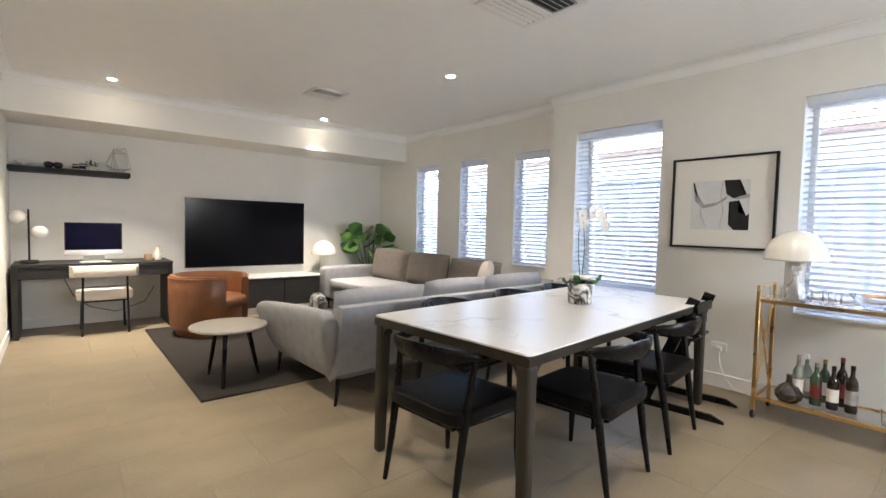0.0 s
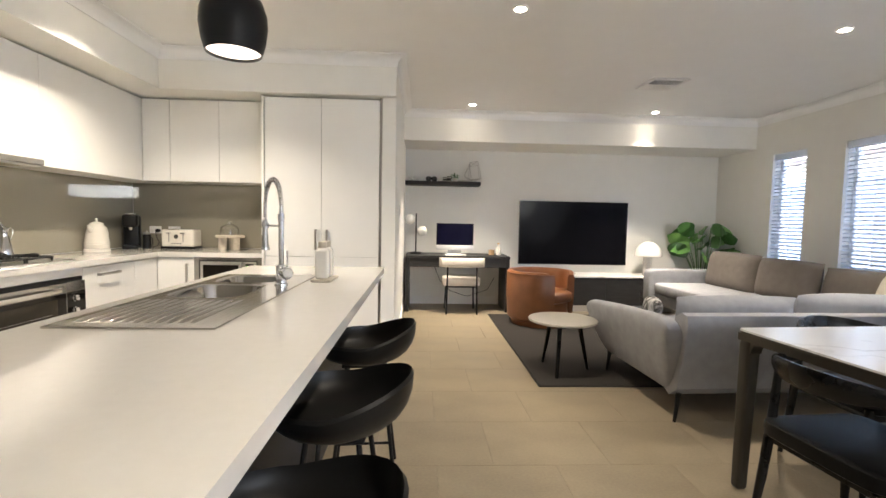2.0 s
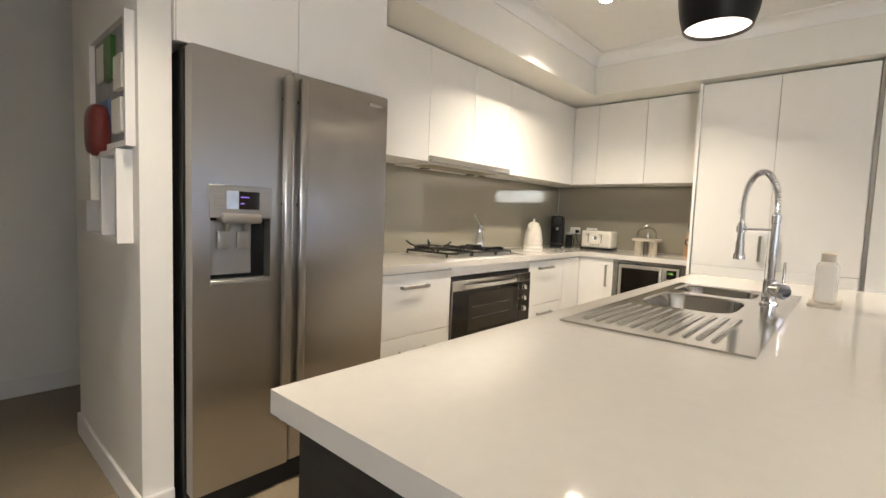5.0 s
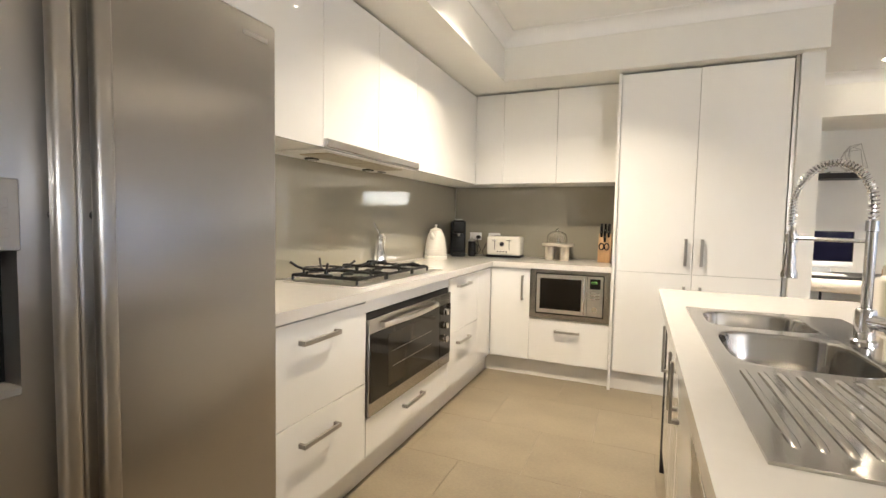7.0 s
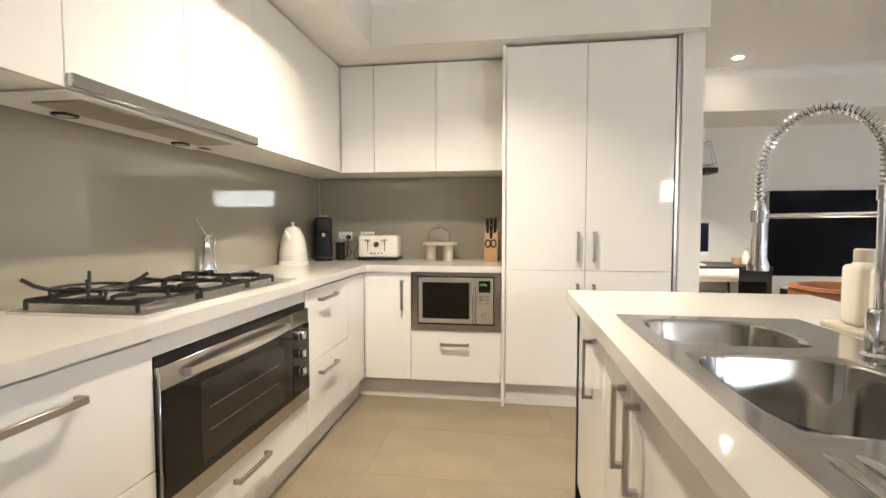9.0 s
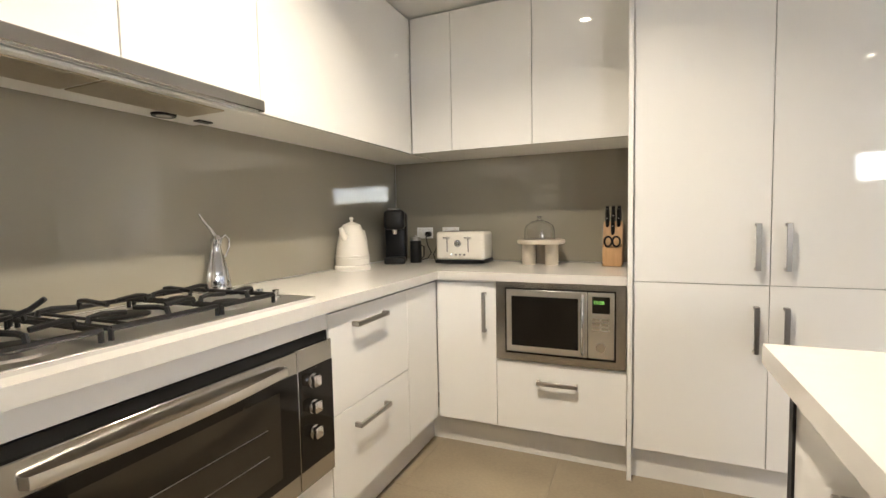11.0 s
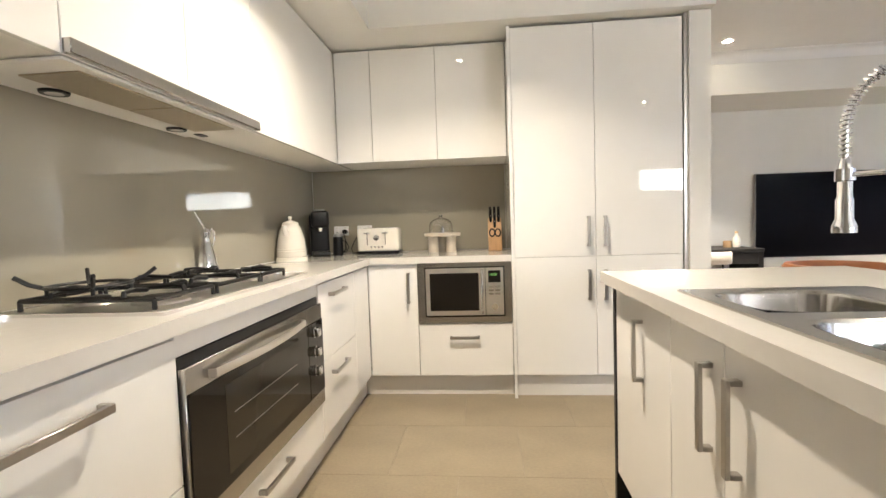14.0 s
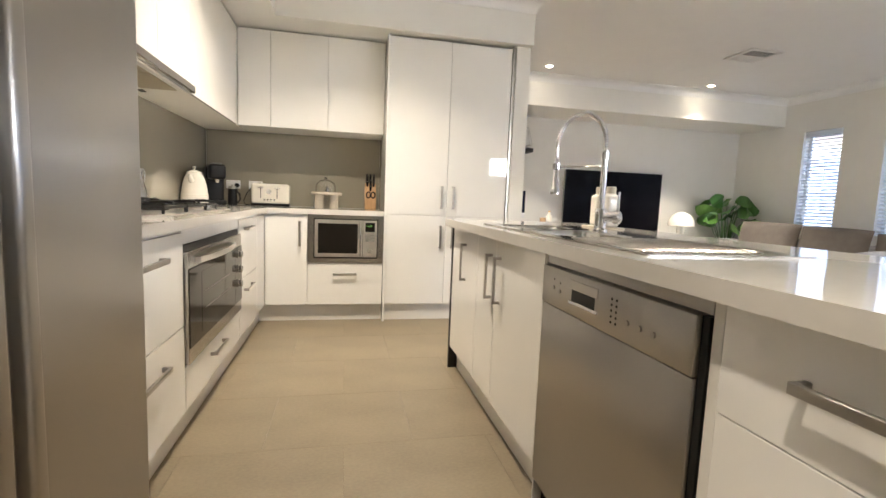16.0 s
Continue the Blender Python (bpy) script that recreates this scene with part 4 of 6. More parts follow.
# coil round the hose
dense = []
for k in range(len(arc) - 1):
    for j in range(6):
        dense.append(Vector(arc[k]).lerp(Vector(arc[k + 1]), j / 6))
coil = []
NS = 46 * 8
seglen = [0.0]
for a, b in zip(dense, dense[1:]):
    seglen.append(seglen[-1] + (b - a).length)
for k in range(NS):
    s = seglen[-1] * k / (NS - 1)
    i = min(len(dense) - 2, max(0, int(np.searchsorted(seglen, s)) - 1))
    p = dense[i].lerp(dense[i + 1], (s - seglen[i]) / max(1e-6, seglen[i + 1] - seglen[i]))
    d = (dense[i + 1] - dense[i]).normalized()
    nrm = Vector((0, 1, 0))
    bn = d.cross(nrm)
    a = 2 * math.pi * k / 8
    coil.append(p + (nrm * math.cos(a) + bn * math.sin(a)) * 0.0105)
part("spring", T(coil, 0.0022, 5), CHROME, tp)
part("spray_head", L([(0.009, 0.31), (0.013, 0.295), (0.013, 0.23), (0.016, 0.22), (0.016, 0.18), (0.022, 0.165), (0.022, 0.15), (0.0, 0.15)], (2 * R, 0, 0), 20), CHROME, tp)
part("holder_arm", T([(0, 0, 0.275), (2 * R, 0, 0.275)], 0.0055, 10), CHROME, tp)
part("holder_ring", L([(0.015, 0.262), (0.018, 0.262), (0.018, 0.288), (0.015, 0.288)], (2 * R, 0, 0), 20, False), CHROME, tp)
bm = bmesh.new()
tube(bm, [(0, 0, 0.06), (-0.055, 0, 0.06)], 0.020, 20)
tube(bm, [(-0.055, 0, 0.06), (-0.058, 0, 0.06), (-0.078, 0, 0.06), (-0.083, 0, 0.06)], [0.022, 0.027, 0.027, 0.022], 24)
part("valve_body", bm, CHROME, tp)
part("lever", T([(-0.068, 0, 0.08), (-0.072, 0, 0.165)], 0.0045, 10), CHROME, tp)

# dishwasher
dw = thing("dishwasher", "stainless steel dishwasher built into the island", "dishwasher", (BX, -3.66, 0))
part("body", B(0.03, 0.55, 0.002, 0.672, 0.02, TOP - 0.01), BLACKP, dw)
part("top_strip", B(0.004, 0.03, 0.0, 0.675, 0.825, 0.853), NICKEL, dw)
dd = part("door", B(-0.008, 0.028, 0.02, 0.672, 0.10, 0.70, 0.004, 2), STEEL, dw)
cp = part("control_panel", B(-0.012, 0.028, 0.02, 0.672, 0.702, 0.82, 0.004, 2), NICKEL, dw, "silver control panel")
part("side_gap", B(0.0, 0.028, 0.001, 0.019, 0.06, 0.82), BLACKP, dw)
part("plinth", B(0.03, 0.05, 0.0, 0.672, 0.0, 0.095), NICKEL, dw)
part("grip_recess", B(-0.0128, -0.0105, 0.36, 0.48, 0.742, 0.785), BLACKP, cp)
part("grip_lip", B(-0.0145, -0.011, 0.345, 0.495, 0.776, 0.803, 0.002), NICKEL, cp)
part("grip_lip", B(-0.0145, -0.011, 0.345, 0.495, 0.735, 0.744, 0.002), CHROME, cp)
for y, z in ((0.55, 0.755), (0.59, 0.76)):
    part("button", T([(-0.010, y, z), (-0.016, y, z)], 0.006, 12), NICKEL, cp)
    part("indicator", T([(-0.011, y, z + 0.025), (-0.013, y, z + 0.025)], 0.003, 8), BLACKP, cp)
for k in range(5):
    for q in (0.265, 0.285):
        part("indicator", T([(-0.011, q, 0.735 + k * 0.014), (-0.0131, q, 0.735 + k * 0.014)], 0.0032, 8), BLACKP, cp)
for y in (0.13, 0.175, 0.22):
    part("button", T([(-0.010, y, 0.75), (-0.016, y, 0.75)], 0.007, 14), NICKEL, cp)


# wall switch and outlet cord
swp = thing("light_switch", "white light switch plate on the pantry wall", "light switch", (NX + 0.001, 0.15, 1.32), 90)
part("plate", B(-0.036, 0.036, -0.008, 0.0, -0.058, 0.058, 0.003, 2), TRIM, swp)
part("rocker", B(-0.01, 0.01, -0.0115, -0.0075, 0.005, 0.03, 0.001), CARC, swp)
part("rocker", B(-0.01, 0.01, -0.0115, -0.0075, -0.03, -0.005, 0.001), CARC, swp)

# bench items
ol = thing("oil_can", "polished steel oil can with a thin spout and loop handle", "oil can", (0.085, -1.475, 0.9115), 78)
part("body", L([(0.046, 0), (0.047, 0.01), (0.036, 0.08), (0.024, 0.13), (0.017, 0.16), (0.02, 0.175), (0.022, 0.19), (0.012, 0.205), (0, 0.207)], n=24), CHROME, ol)
part("spout", T([(0, 0, 0.195), (-0.018, 0, 0.225), (-0.045, 0, 0.26), (-0.06, 0, 0.285)], [0.009, 0.007, 0.005, 0.004], 10), CHROME, ol)
part("handle", T([(0.015, 0, 0.19), (0.035, 0, 0.205), (0.05, 0, 0.19), (0.05, 0, 0.16), (0.035, 0, 0.125), (0.024, 0, 0.115)], 0.004, 8), CHROME, ol)

kt = thing("kettle", "cream ceramic-look electric kettle on its base", "kettle", (0.125, -0.645, 0.90), 0)
part("power_base", L([(0.085, 0), (0.085, 0.018), (0.08, 0.024)], n=28), CERAM, kt)
part("body", L([(0.078, 0.025), (0.08, 0.03), (0.077, 0.075), (0.07, 0.13), (0.058, 0.175), (0.045, 0.20), (0.04, 0.205)], n=28), CERAM, kt)
for z in (0.055, 0.068):
    part("ring", T([(0.0795 * math.cos(a), 0.0795 * math.sin(a), z) for a in [k * math.pi / 16 for k in range(32)]], 0.003, 6, True), CERAM, kt)
part("lid", L([(0.045, 0.204), (0.042, 0.214), (0.02, 0.224), (0.007, 0.228), (0.007, 0.236), (0.011, 0.243), (0.008, 0.25), (0, 0.252)], n=24), CERAM, kt)
part("handle", T([(0, 0.055, 0.185), (0, 0.095, 0.18), (0, 0.115, 0.13), (0, 0.105, 0.07), (0, 0.078, 0.055)], 0.009, 8), CERAM, kt)
part("spout", T([(0, -0.05, 0.15), (0, -0.075, 0.18), (0, -0.085, 0.2)], [0.02, 0.014, 0.01], 10), CERAM, kt)
kt.scale = (1.16, 1.16, 1.13)

cm = thing("coffee_machine", "black capsule coffee machine", "coffee machine", (0.165, -0.235, 0.90), 24)
cm.scale = (1.12, 1.0, 1.08)
part("body", B(-0.06, 0.06, 0.0, 0.13, 0.0, 0.29, 0.02, 3), BLACKP, cm)
part("head", B(-0.055, 0.055, -0.11, 0.05, 0.19, 0.30, 0.022, 3), BLACKP, cm)
part("drip_tray", B(-0.055, 0.055, -0.12, 0.0, 0.0, 0.035, 0.008, 2), BLACKP, cm)
part("spout", L([(0.012, 0.165), (0.016, 0.19)], (0, -0.06, 0), 14), CHROME, cm)
part("water_tank", B(-0.05, 0.05, 0.131, 0.165, 0.02, 0.26, 0.012, 3), OVENG, cm, "dark water tank")
part("lever", B(-0.03, 0.03, -0.1, 0.03, 0.301, 0.31, 0.004, 2), NICKEL, cm)
mf = thing("milk_frother", "small black milk frother jug with lid", "milk frother", (0.285, -0.2, 0.90))
part("body", L([(0.035, 0), (0.037, 0.01), (0.035, 0.13), (0.03, 0.135)], n=22), BLACKP, mf)
part("lid", L([(0.033, 0.136), (0.03, 0.155), (0.008, 0.16), (0.008, 0.168), (0, 0.17)], n=20), NICKEL, mf)
part("handle", T([(0.03, -0.01, 0.11), (0.06, -0.01, 0.10), (0.06, -0.01, 0.04), (0.035, -0.01, 0.02)], 0.005, 8), BLACKP, mf)

def outlet(x, y, z, rz, w=0.115, sw=2):
    o = thing("power_outlet", "white double power outlet with switches", "power outlet", (x, y, z), rz)
    part("plate", B(-w / 2, w / 2, -0.009, 0.0, -0.036, 0.036, 0.003, 2), TRIM, o)
    for s in (-0.28, 0.28):
        so = part("socket", L([(0.017, 0.0), (0.016, 0.0025)], (0, 0, 0), 16), CARC, o)
        so.data.transform(Matrix.Translation((w * s, -0.009, -0.006)) @ Matrix.Rotation(radians(90), 4, "X"))
        part("rocker", B(w * s - 0.008, w * s + 0.008, -0.0125, -0.008, 0.018, 0.03, 0.001), CARC, o)
    return o


outlet(0.245, 0.0235, 1.075, 0)
outlet(0.43, 0.0235, 1.075, 0)
outlet(W1 - 0.001, -3.47, 0.325, -90)
o = thing("power_outlet", "single white power outlet on the glass splashback", "power outlet", (0.0287, -2.9, 1.06), -90)
part("plate", B(-0.036, 0.036, -0.009, 0.0, -0.058, 0.058, 0.003, 2), TRIM, o)
pg = thing("power_plug", "black plug with curled cable in the outlet", "plug")
part("plug_body", T([(0.28, 0.014, 1.068), (0.28, -0.02, 1.068)], 0.018, 14), BLACKP, pg)
part("cable", T([(0.28, -0.02, 1.068), (0.285, -0.05, 1.05), (0.30, -0.06, 1.0), (0.32, -0.05, 0.95), (0.30, -0.06, 0.915), (0.26, -0.09, 0.906), (0.22, -0.1, 0.906)], 0.0035, 6), BLACKP, pg)
part("cable", T([(0.40, 0.01, 1.06), (0.40, -0.03, 1.05), (0.37, -0.06, 1.0), (0.345, -0.07, 0.94), (0.36, -0.08, 0.906), (0.40, -0.07, 0.906)], 0.0035, 6), BLACKP, pg)

ts = thing("toaster", "cream four-slot toaster with chrome levers", "toaster", (0.585, -0.145, 0.90), 2)
part("body", B(-0.15, 0.15, -0.095, 0.095, 0.02, 0.19, 0.022, 4), CERAM, ts)
part("base", B(-0.152, 0.152, -0.098, 0.098, 0.004, 0.024, 0.004, 2), BLACKP, ts)
for x in (-0.09, -0.03, 0.03, 0.09):
    part("slot", B(x - 0.014, x + 0.014, -0.07, 0.075, 0.189, 0.1915), BLACKP, ts)
for x in (-0.075, 0.055):
    part("lever_slot", B(x - 0.0025, x + 0.0025, -0.0965, -0.094, 0.07, 0.16), BLACKP, ts)
    part("lever", B(x - 0.022, x + 0.022, -0.112, -0.095, 0.148, 0.158, 0.003, 2), CHROME, ts)
badge = part("badge", L([(0.022, 0), (0.02, 0.003)], n=18), CHROME, ts)
badge.data.transform(Matrix.Translation((-0.01, -0.0945, 0.12)) @ Matrix.Rotation(radians(90), 4, "X"))
for k in range(4):
    part("dial", T([(-0.045 + k * 0.026, -0.094, 0.055), (-0.045 + k * 0.026, -0.104, 0.055)], 0.007, 12), CHROME, ts)

ck = thing("cake_stand", "cream stone cake stand on three round legs", "cake stand", (1.045, -0.14, 0.90), 0)
part("plate", L([(0.02, 0.115), (0.128, 0.115), (0.132, 0.12), (0.132, 0.134), (0.128, 0.139), (0.0, 0.139)], n=36), BEIGE, ck)
for a in (205, 335, 90):
    part("leg", L([(0.037, 0.0), (0.037, 0.115)], (0.07 * math.cos(radians(a)), 0.06 * math.sin(radians(a)), 0), 22), BEIGE, ck)
cl = thing("glass_cloche", "clear glass dome cover with a knob", "cake cover", (1.035, -0.13, 1.0393))
part("dome", L([(0.085, 0.001), (0.085, 0.05), (0.075, 0.08), (0.045, 0.10), (0.012, 0.108), (0.009, 0.118), (0.014, 0.128), (0.0, 0.136), (0.0, 0.13), (0.006, 0.118), (0.008, 0.105), (0.043, 0.097), (0.072, 0.078), (0.082, 0.05), (0.082, 0.001)], n=32, cap=False), GLASS, cl)
bt = thing("small_bottle", "tiny clear glass bottle under the dome", "bottle", (1.05, -0.14, 1.0395))
part("body", L([(0.016, 0), (0.016, 0.03), (0.008, 0.038), (0.008, 0.05)], n=14), CHROME, bt)

kb = thing("knife_block", "wooden knife block with black handled knives and scissors", "knife block", (1.425, -0.115, 0.90), 0)
bm = bmesh.new()
v = [bm.verts.new((x, y, z)) for x in (-0.048, 0.048) for y, z in ((-0.08, 0), (0.08, 0), (0.10, 0.20), (0.0, 0.235), (-0.06, 0.11), (-0.08, 0.10))]
bm.faces.new(v[:6][::-1])
bm.faces.new(v[6:])
for k in range(6):
    bm.faces.new((v[k], v[(k + 1) % 6], v[6 + (k + 1) % 6], v[6 + k]))
bmesh.ops.bevel(bm, geom=list(bm.edges), offset=0.003, segments=1, affect="EDGES")
part("block", bm, WOOD, kb)
for k, (x, y, z) in enumerate(((-0.03, 0.05, 0.215), (0.0, 0.05, 0.215), (0.03, 0.05, 0.215), (-0.028, 0.0, 0.20), (0.028, 0.0, 0.20), (0.0, -0.02, 0.16))):
    hd = part("knife_handle", T([(x, y, z - 0.02), (x, y - 0.018, z + 0.045), (x, y - 0.035, z + 0.10)], [0.008, 0.011, 0.009], 8), BLACKP, kb)
    part("rivet", T([(x, y - 0.018 - 0.013, z + 0.05), (x, y - 0.018 + 0.013, z + 0.05)], 0.003, 6), CHROME, hd)
for s in (-1, 1):
    part("scissor_ring", T([(s * 0.02 + 0.018 * math.cos(a), -0.085, 0.13 + 0.026 * math.sin(a)) for a in [k * math.pi / 9 for k in range(18)]], 0.005, 6, True), BLACKP, kb)

tr = thing("soap_tray", "beige rectangular tray on the island", "tray", (2.415, -2.33, 0.90), 90)
part("tray", B(-0.11, 0.11, -0.05, 0.05, 0.0, 0.014, 0.004, 2), BEIGE, tr)
for k in (-0.055, 0.035):
    sb = thing("soap_bottle", "cream soap pump bottle with clear cap", "soap bottle", (2.415, -2.33 + k, 0.9143), 0, "soap bottles")
    part("body", B(-0.034, 0.034, -0.034, 0.034, 0, 0.15, 0.014, 4), CERAM, sb)
    part("cap", L([(0.02, 0.15), (0.022, 0.155), (0.022, 0.185), (0.018, 0.188)], n=20), BEIGE, sb)
    part("neck", L([(0.028, 0.148), (0.022, 0.156)], n=20), CERAM, sb)


# stools
def stool(y, rz):
    s = thing("bar_stool", "black moulded bar stool with a low curved back on slim legs", "bar stool", (2.66, y, 0), rz, "island stools")
    bm = bmesh.new()
    N, M = 36, 9

    def rim(a):
        back = max(0.0, math.cos(a)) ** 1.3
        return 0.225 + 0.012 * back, 0.675 + 0.075 * back
    outer, inner = [], []
    for j in range(M):
        f = j / (M - 1)
        ro, ri = [], []
        for i in range(N):
            a = 2 * math.pi * i / N
            R0, Z0 = rim(a)
            r = R0 * math.sin(f * math.pi / 2) ** 0.85
            z = 0.575 + (Z0 - 0.575) * f ** 2.3
            ro.append(bm.verts.new((max(r, 0.004) * math.cos(a), max(r, 0.004) * math.sin(a), z - 0.012)))
            r2 = (R0 - 0.008) * math.sin(f * math.pi / 2) ** 0.85
            ri.append(bm.verts.new((max(r2, 0.003) * math.cos(a), max(r2, 0.003) * math.sin(a), z + (0.003 if f < 1 else -0.002))))
        outer.append(ro)
        inner.append(ri)
    skin(bm, outer + inner[::-1], True)
    part("seat", bm, BLACKP, s)
    pts = []
    for k, a in enumerate((45, 135, 225, 315)):
        a = radians(a)
        p0 = (0.11 * math.cos(a), 0.11 * math.sin(a), 0.566)
        p1 = (0.205 * math.cos(a), 0.205 * math.sin(a), 0.0)
        part("leg", T([p0, p1], 0.009, 8), BLACKM, s)
        q = [p0[i] + (p1[i] - p0[i]) * 0.62 for i in range(3)]
        pts.append(q)
    for k in range(4):
        part("footrest", T([pts[k], pts[(k + 1) % 4]], 0.006, 8), BLACKM, s)
    part("seat_plate", B(-0.1, 0.1, -0.1, 0.1, 0.552, 0.565, 0.004), BLACKM, s)
    return s


stool(-2.60, 4)
stool(-3.30, -4)
stool(-3.95, 3)

# ---- living and dining ----
rg = thing("rug", "charcoal grey woven rug under the lounge", "rug", (3.812, -1.422, 0.0005), 0)
part("woven_top", B(0, 2.45, 0, 2.62, 0, 0.011, 0.004), RUG, rg)
part("binding", B(-0.008, 0.0, -0.008, 2.628, 0, 0.009, 0.002), BLACKP, rg)
part("binding", B(-0.008, 2.458, -0.016, -0.008, 0, 0.009, 0.002), BLACKP, rg)


def leg_taper(parent, x, y, h, r=0.02, dx=0.0, dy=0.0, m=None):
    return part("leg", T([(x, y, h), (x + dx, y + dy, 0)], [r, r * 0.6], 12), m or BLACKM, parent)


# corner sofa
SF = thing("corner_sofa", "light grey fabric corner sofa with loose back cushions", "sofa", (4.463, -2.046, 0), 2.0)
LX, LY, RET = 2.66, 1.15, 3.35


def block(name, x0, x1, y0, y1, z0, z1, e=0.16, m=SOFA, label="", turn=None):
    return part(name, pillow(bmesh.new(), ((x0 + x1) / 2, (y0 + y1) / 2, (z0 + z1) / 2), ((x1 - x0) / 2, (y1 - y0) / 2, (z1 - z0) / 2), e, 28, 16, turn), m, SF, label)


block("seat_base", 0.05, LX, 0.06, LY - 0.05, 0.16, 0.31, 0.10)
block("seat_base", LX - 0.95, LX, LY - 0.06, RET - 0.05, 0.16, 0.31, 0.10)
# leaning back rests
bm = bmesh.new()
rows = []
for x in [0.02 + (LX - 0.02) * k / 10 for k in range(11)]:
    prof = [(0.06, 0.16), (-0.02, 0.22), (-0.075, 0.45), (-0.10, 0.64), (-0.085, 0.685), (-0.03, 0.695), (0.03, 0.66), (0.10, 0.45), (0.14, 0.2)]
    rows.append([bm.verts.new((x, y, z)) for y, z in prof])
skin(bm, rows)
part("backrest", bm, SOFA, SF)
bm = bmesh.new()
rows = []
for y in [0.1 + (RET - 0.1) * k / 10 for k in range(11)]:
    rows.append([bm.verts.new((LX + q, y, z)) for q, z in [(-0.06, 0.16), (0.0, 0.22), (0.04, 0.45), (0.05, 0.64), (0.03, 0.685), (-0.03, 0.695), (-0.09, 0.66), (-0.14, 0.45), (-0.18, 0.2)]])
skin(bm, rows)
part("backrest", bm, SOFA, SF)
# flared end arm with a curved front
bm = bmesh.new()
rows = []
for k in range(13):
    f = k / 12
    zt = 0.675 - 0.10 * f ** 1.5
    lean = 0.11 - 0.02 * f
    zb = 0.16
    pr = [(0.13, zb), (0.02, zb), (-0.02, 0.28), (-lean * 0.8, 0.48), (-lean, zt - 0.05), (-lean + 0.012, zt - 0.012), (-lean + 0.05, zt), (-lean + 0.105, zt - 0.015), (-lean + 0.135, zt - 0.06), (0.09, 0.40)]
    sh = 1.0
    if f > 0.9:
        sh = 1 - 0.10 * ((f - 0.9) / 0.1) ** 2
    if f < 0.08:
        sh = 1 - 0.06 * ((0.08 - f) / 0.08) ** 2
    rw = []
    for x, z in pr:
        zz = zb + (z - zb) * sh
        g = (zz - 0.16) / 0.5
        y0 = 0.06 - 0.16 * min(1.0, g) ** 0.6
        y1 = 0.98 + 0.24 * math.sin(min(1.0, g * 1.1) * math.pi / 2)
        rw.append(bm.verts.new((x, y0 + (y1 - y0) * f, zz)))
    rows.append(rw)
skin(bm, rows)
soften(part("armrest", bm, SOFA, SF))
block("armrest", LX - 1.0, LX - 0.02, RET - 0.08, RET + 0.12, 0.16, 0.62, 0.22)
for a, b in ((0.14, 0.90), (0.90, 1.68)):
    block("seat_cushion", a, b, 0.12, LY, 0.30, 0.45, 0.22)
block("seat_cushion", LX - 0.98, LX - 0.12, 0.12, LY, 0.30, 0.45, 0.22)
for a, b in ((LY, 2.2), (2.2, RET - 0.08)):
    block("seat_cushion", LX - 0.98, LX - 0.12, a, b, 0.30, 0.45, 0.22)
tx = Matrix.Rotation(radians(12), 3, "X")
for a, b, top in ((0.05, 0.86, 0.80), (0.86, 1.57, 0.815), (1.57, 2.40, 0.82)):
    part("back_cushion", cushion(bmesh.new(), ((a + b) / 2, 0.115, (0.42 + top) / 2), ((b - a) / 2 - 0.004, 0.105, (top - 0.42) / 2), tx), SOFA, SF)
tz = Matrix.Rotation(radians(10), 3, "Y") @ Matrix.Rotation(radians(90), 3, "Z")
for a, b in ((1.55, 2.35), (2.35, 3.22)):
    part("back_cushion", cushion(bmesh.new(), (LX - 0.2, (a + b) / 2, 0.66), ((b - a) / 2, 0.11, 0.23 if b < 3 else 0.25), tz), SOFAD, SF, "taupe back cushion")
part("back_cushion", cushion(bmesh.new(), (LX - 0.2, 1.1, 0.64), (0.42, 0.11, 0.22), tz), SOFAD, SF, "taupe back cushion")
for x, y in ((0.06, 0.02), (0.06, 0.98), (LX - 0.1, 0.05), (LX - 0.9, RET), (LX - 0.1, RET)):
    leg_taper(SF, x, y, 0.18, 0.017, -0.02 if x < 1 else 0.0, 0)
tc = thing("throw_cushion", "white square throw cushion on the sofa", "cushion", (6.86, -1.09, 0.45), 40)
part("cover", cushion(bmesh.new(), (0, 0, 0.21), (0.23, 0.085, 0.215), Matrix.Rotation(radians(14), 3, "X")), IVORY, tc)
tc = thing("throw_cushion", "black and white patterned throw cushion against the sofa arm", "cushion", (4.67, -1.36, 0.45), 70)
part("cover", cushion(bmesh.new(), (0, 0, 0.115), (0.16, 0.06, 0.12), Matrix.Rotation(radians(12), 3, "X")), marble("ink_pattern", (0.75, 0.74, 0.72), (0.01, 0.01, 0.01), 0.9, 9.0, 0.16, 1.0, 0.0, 0.01), tc)

# tub armchair
ac = thing("tub_armchair", "cognac leather barrel armchair, open towards the sofa", "armchair", (4.36, 0.72, 0.0115), -50)
bm = bmesh.new()
ro, ri = [], []
for k in range(29):
    a = radians(-150 + 300 * k / 28) + math.pi
    edge = min(k, 28 - k)
    zt = 0.64 if edge > 1 else (0.63 if edge else 0.60)
    th = 0.075
    row = []
    for r, z in ((0.345, 0.05), (0.385, 0.09), (0.40, 0.35), (0.40, zt - 0.03), (0.385, zt), (0.34, zt), (0.325, zt - 0.03), (0.32, 0.30), (0.32, 0.05)):
        row.append(bm.verts.new((r * math.cos(a), r * math.sin(a), z)))
    ro.append(row)
skin(bm, ro)
part("shell", bm, TAN, ac)
part("piping", T([(0.40 * math.cos(radians(-148 + 296 * k / 30) + math.pi), 0.40 * math.sin(radians(-148 + 296 * k / 30) + math.pi), 0.615) for k in range(31)], 0.005, 6), TAN, ac)
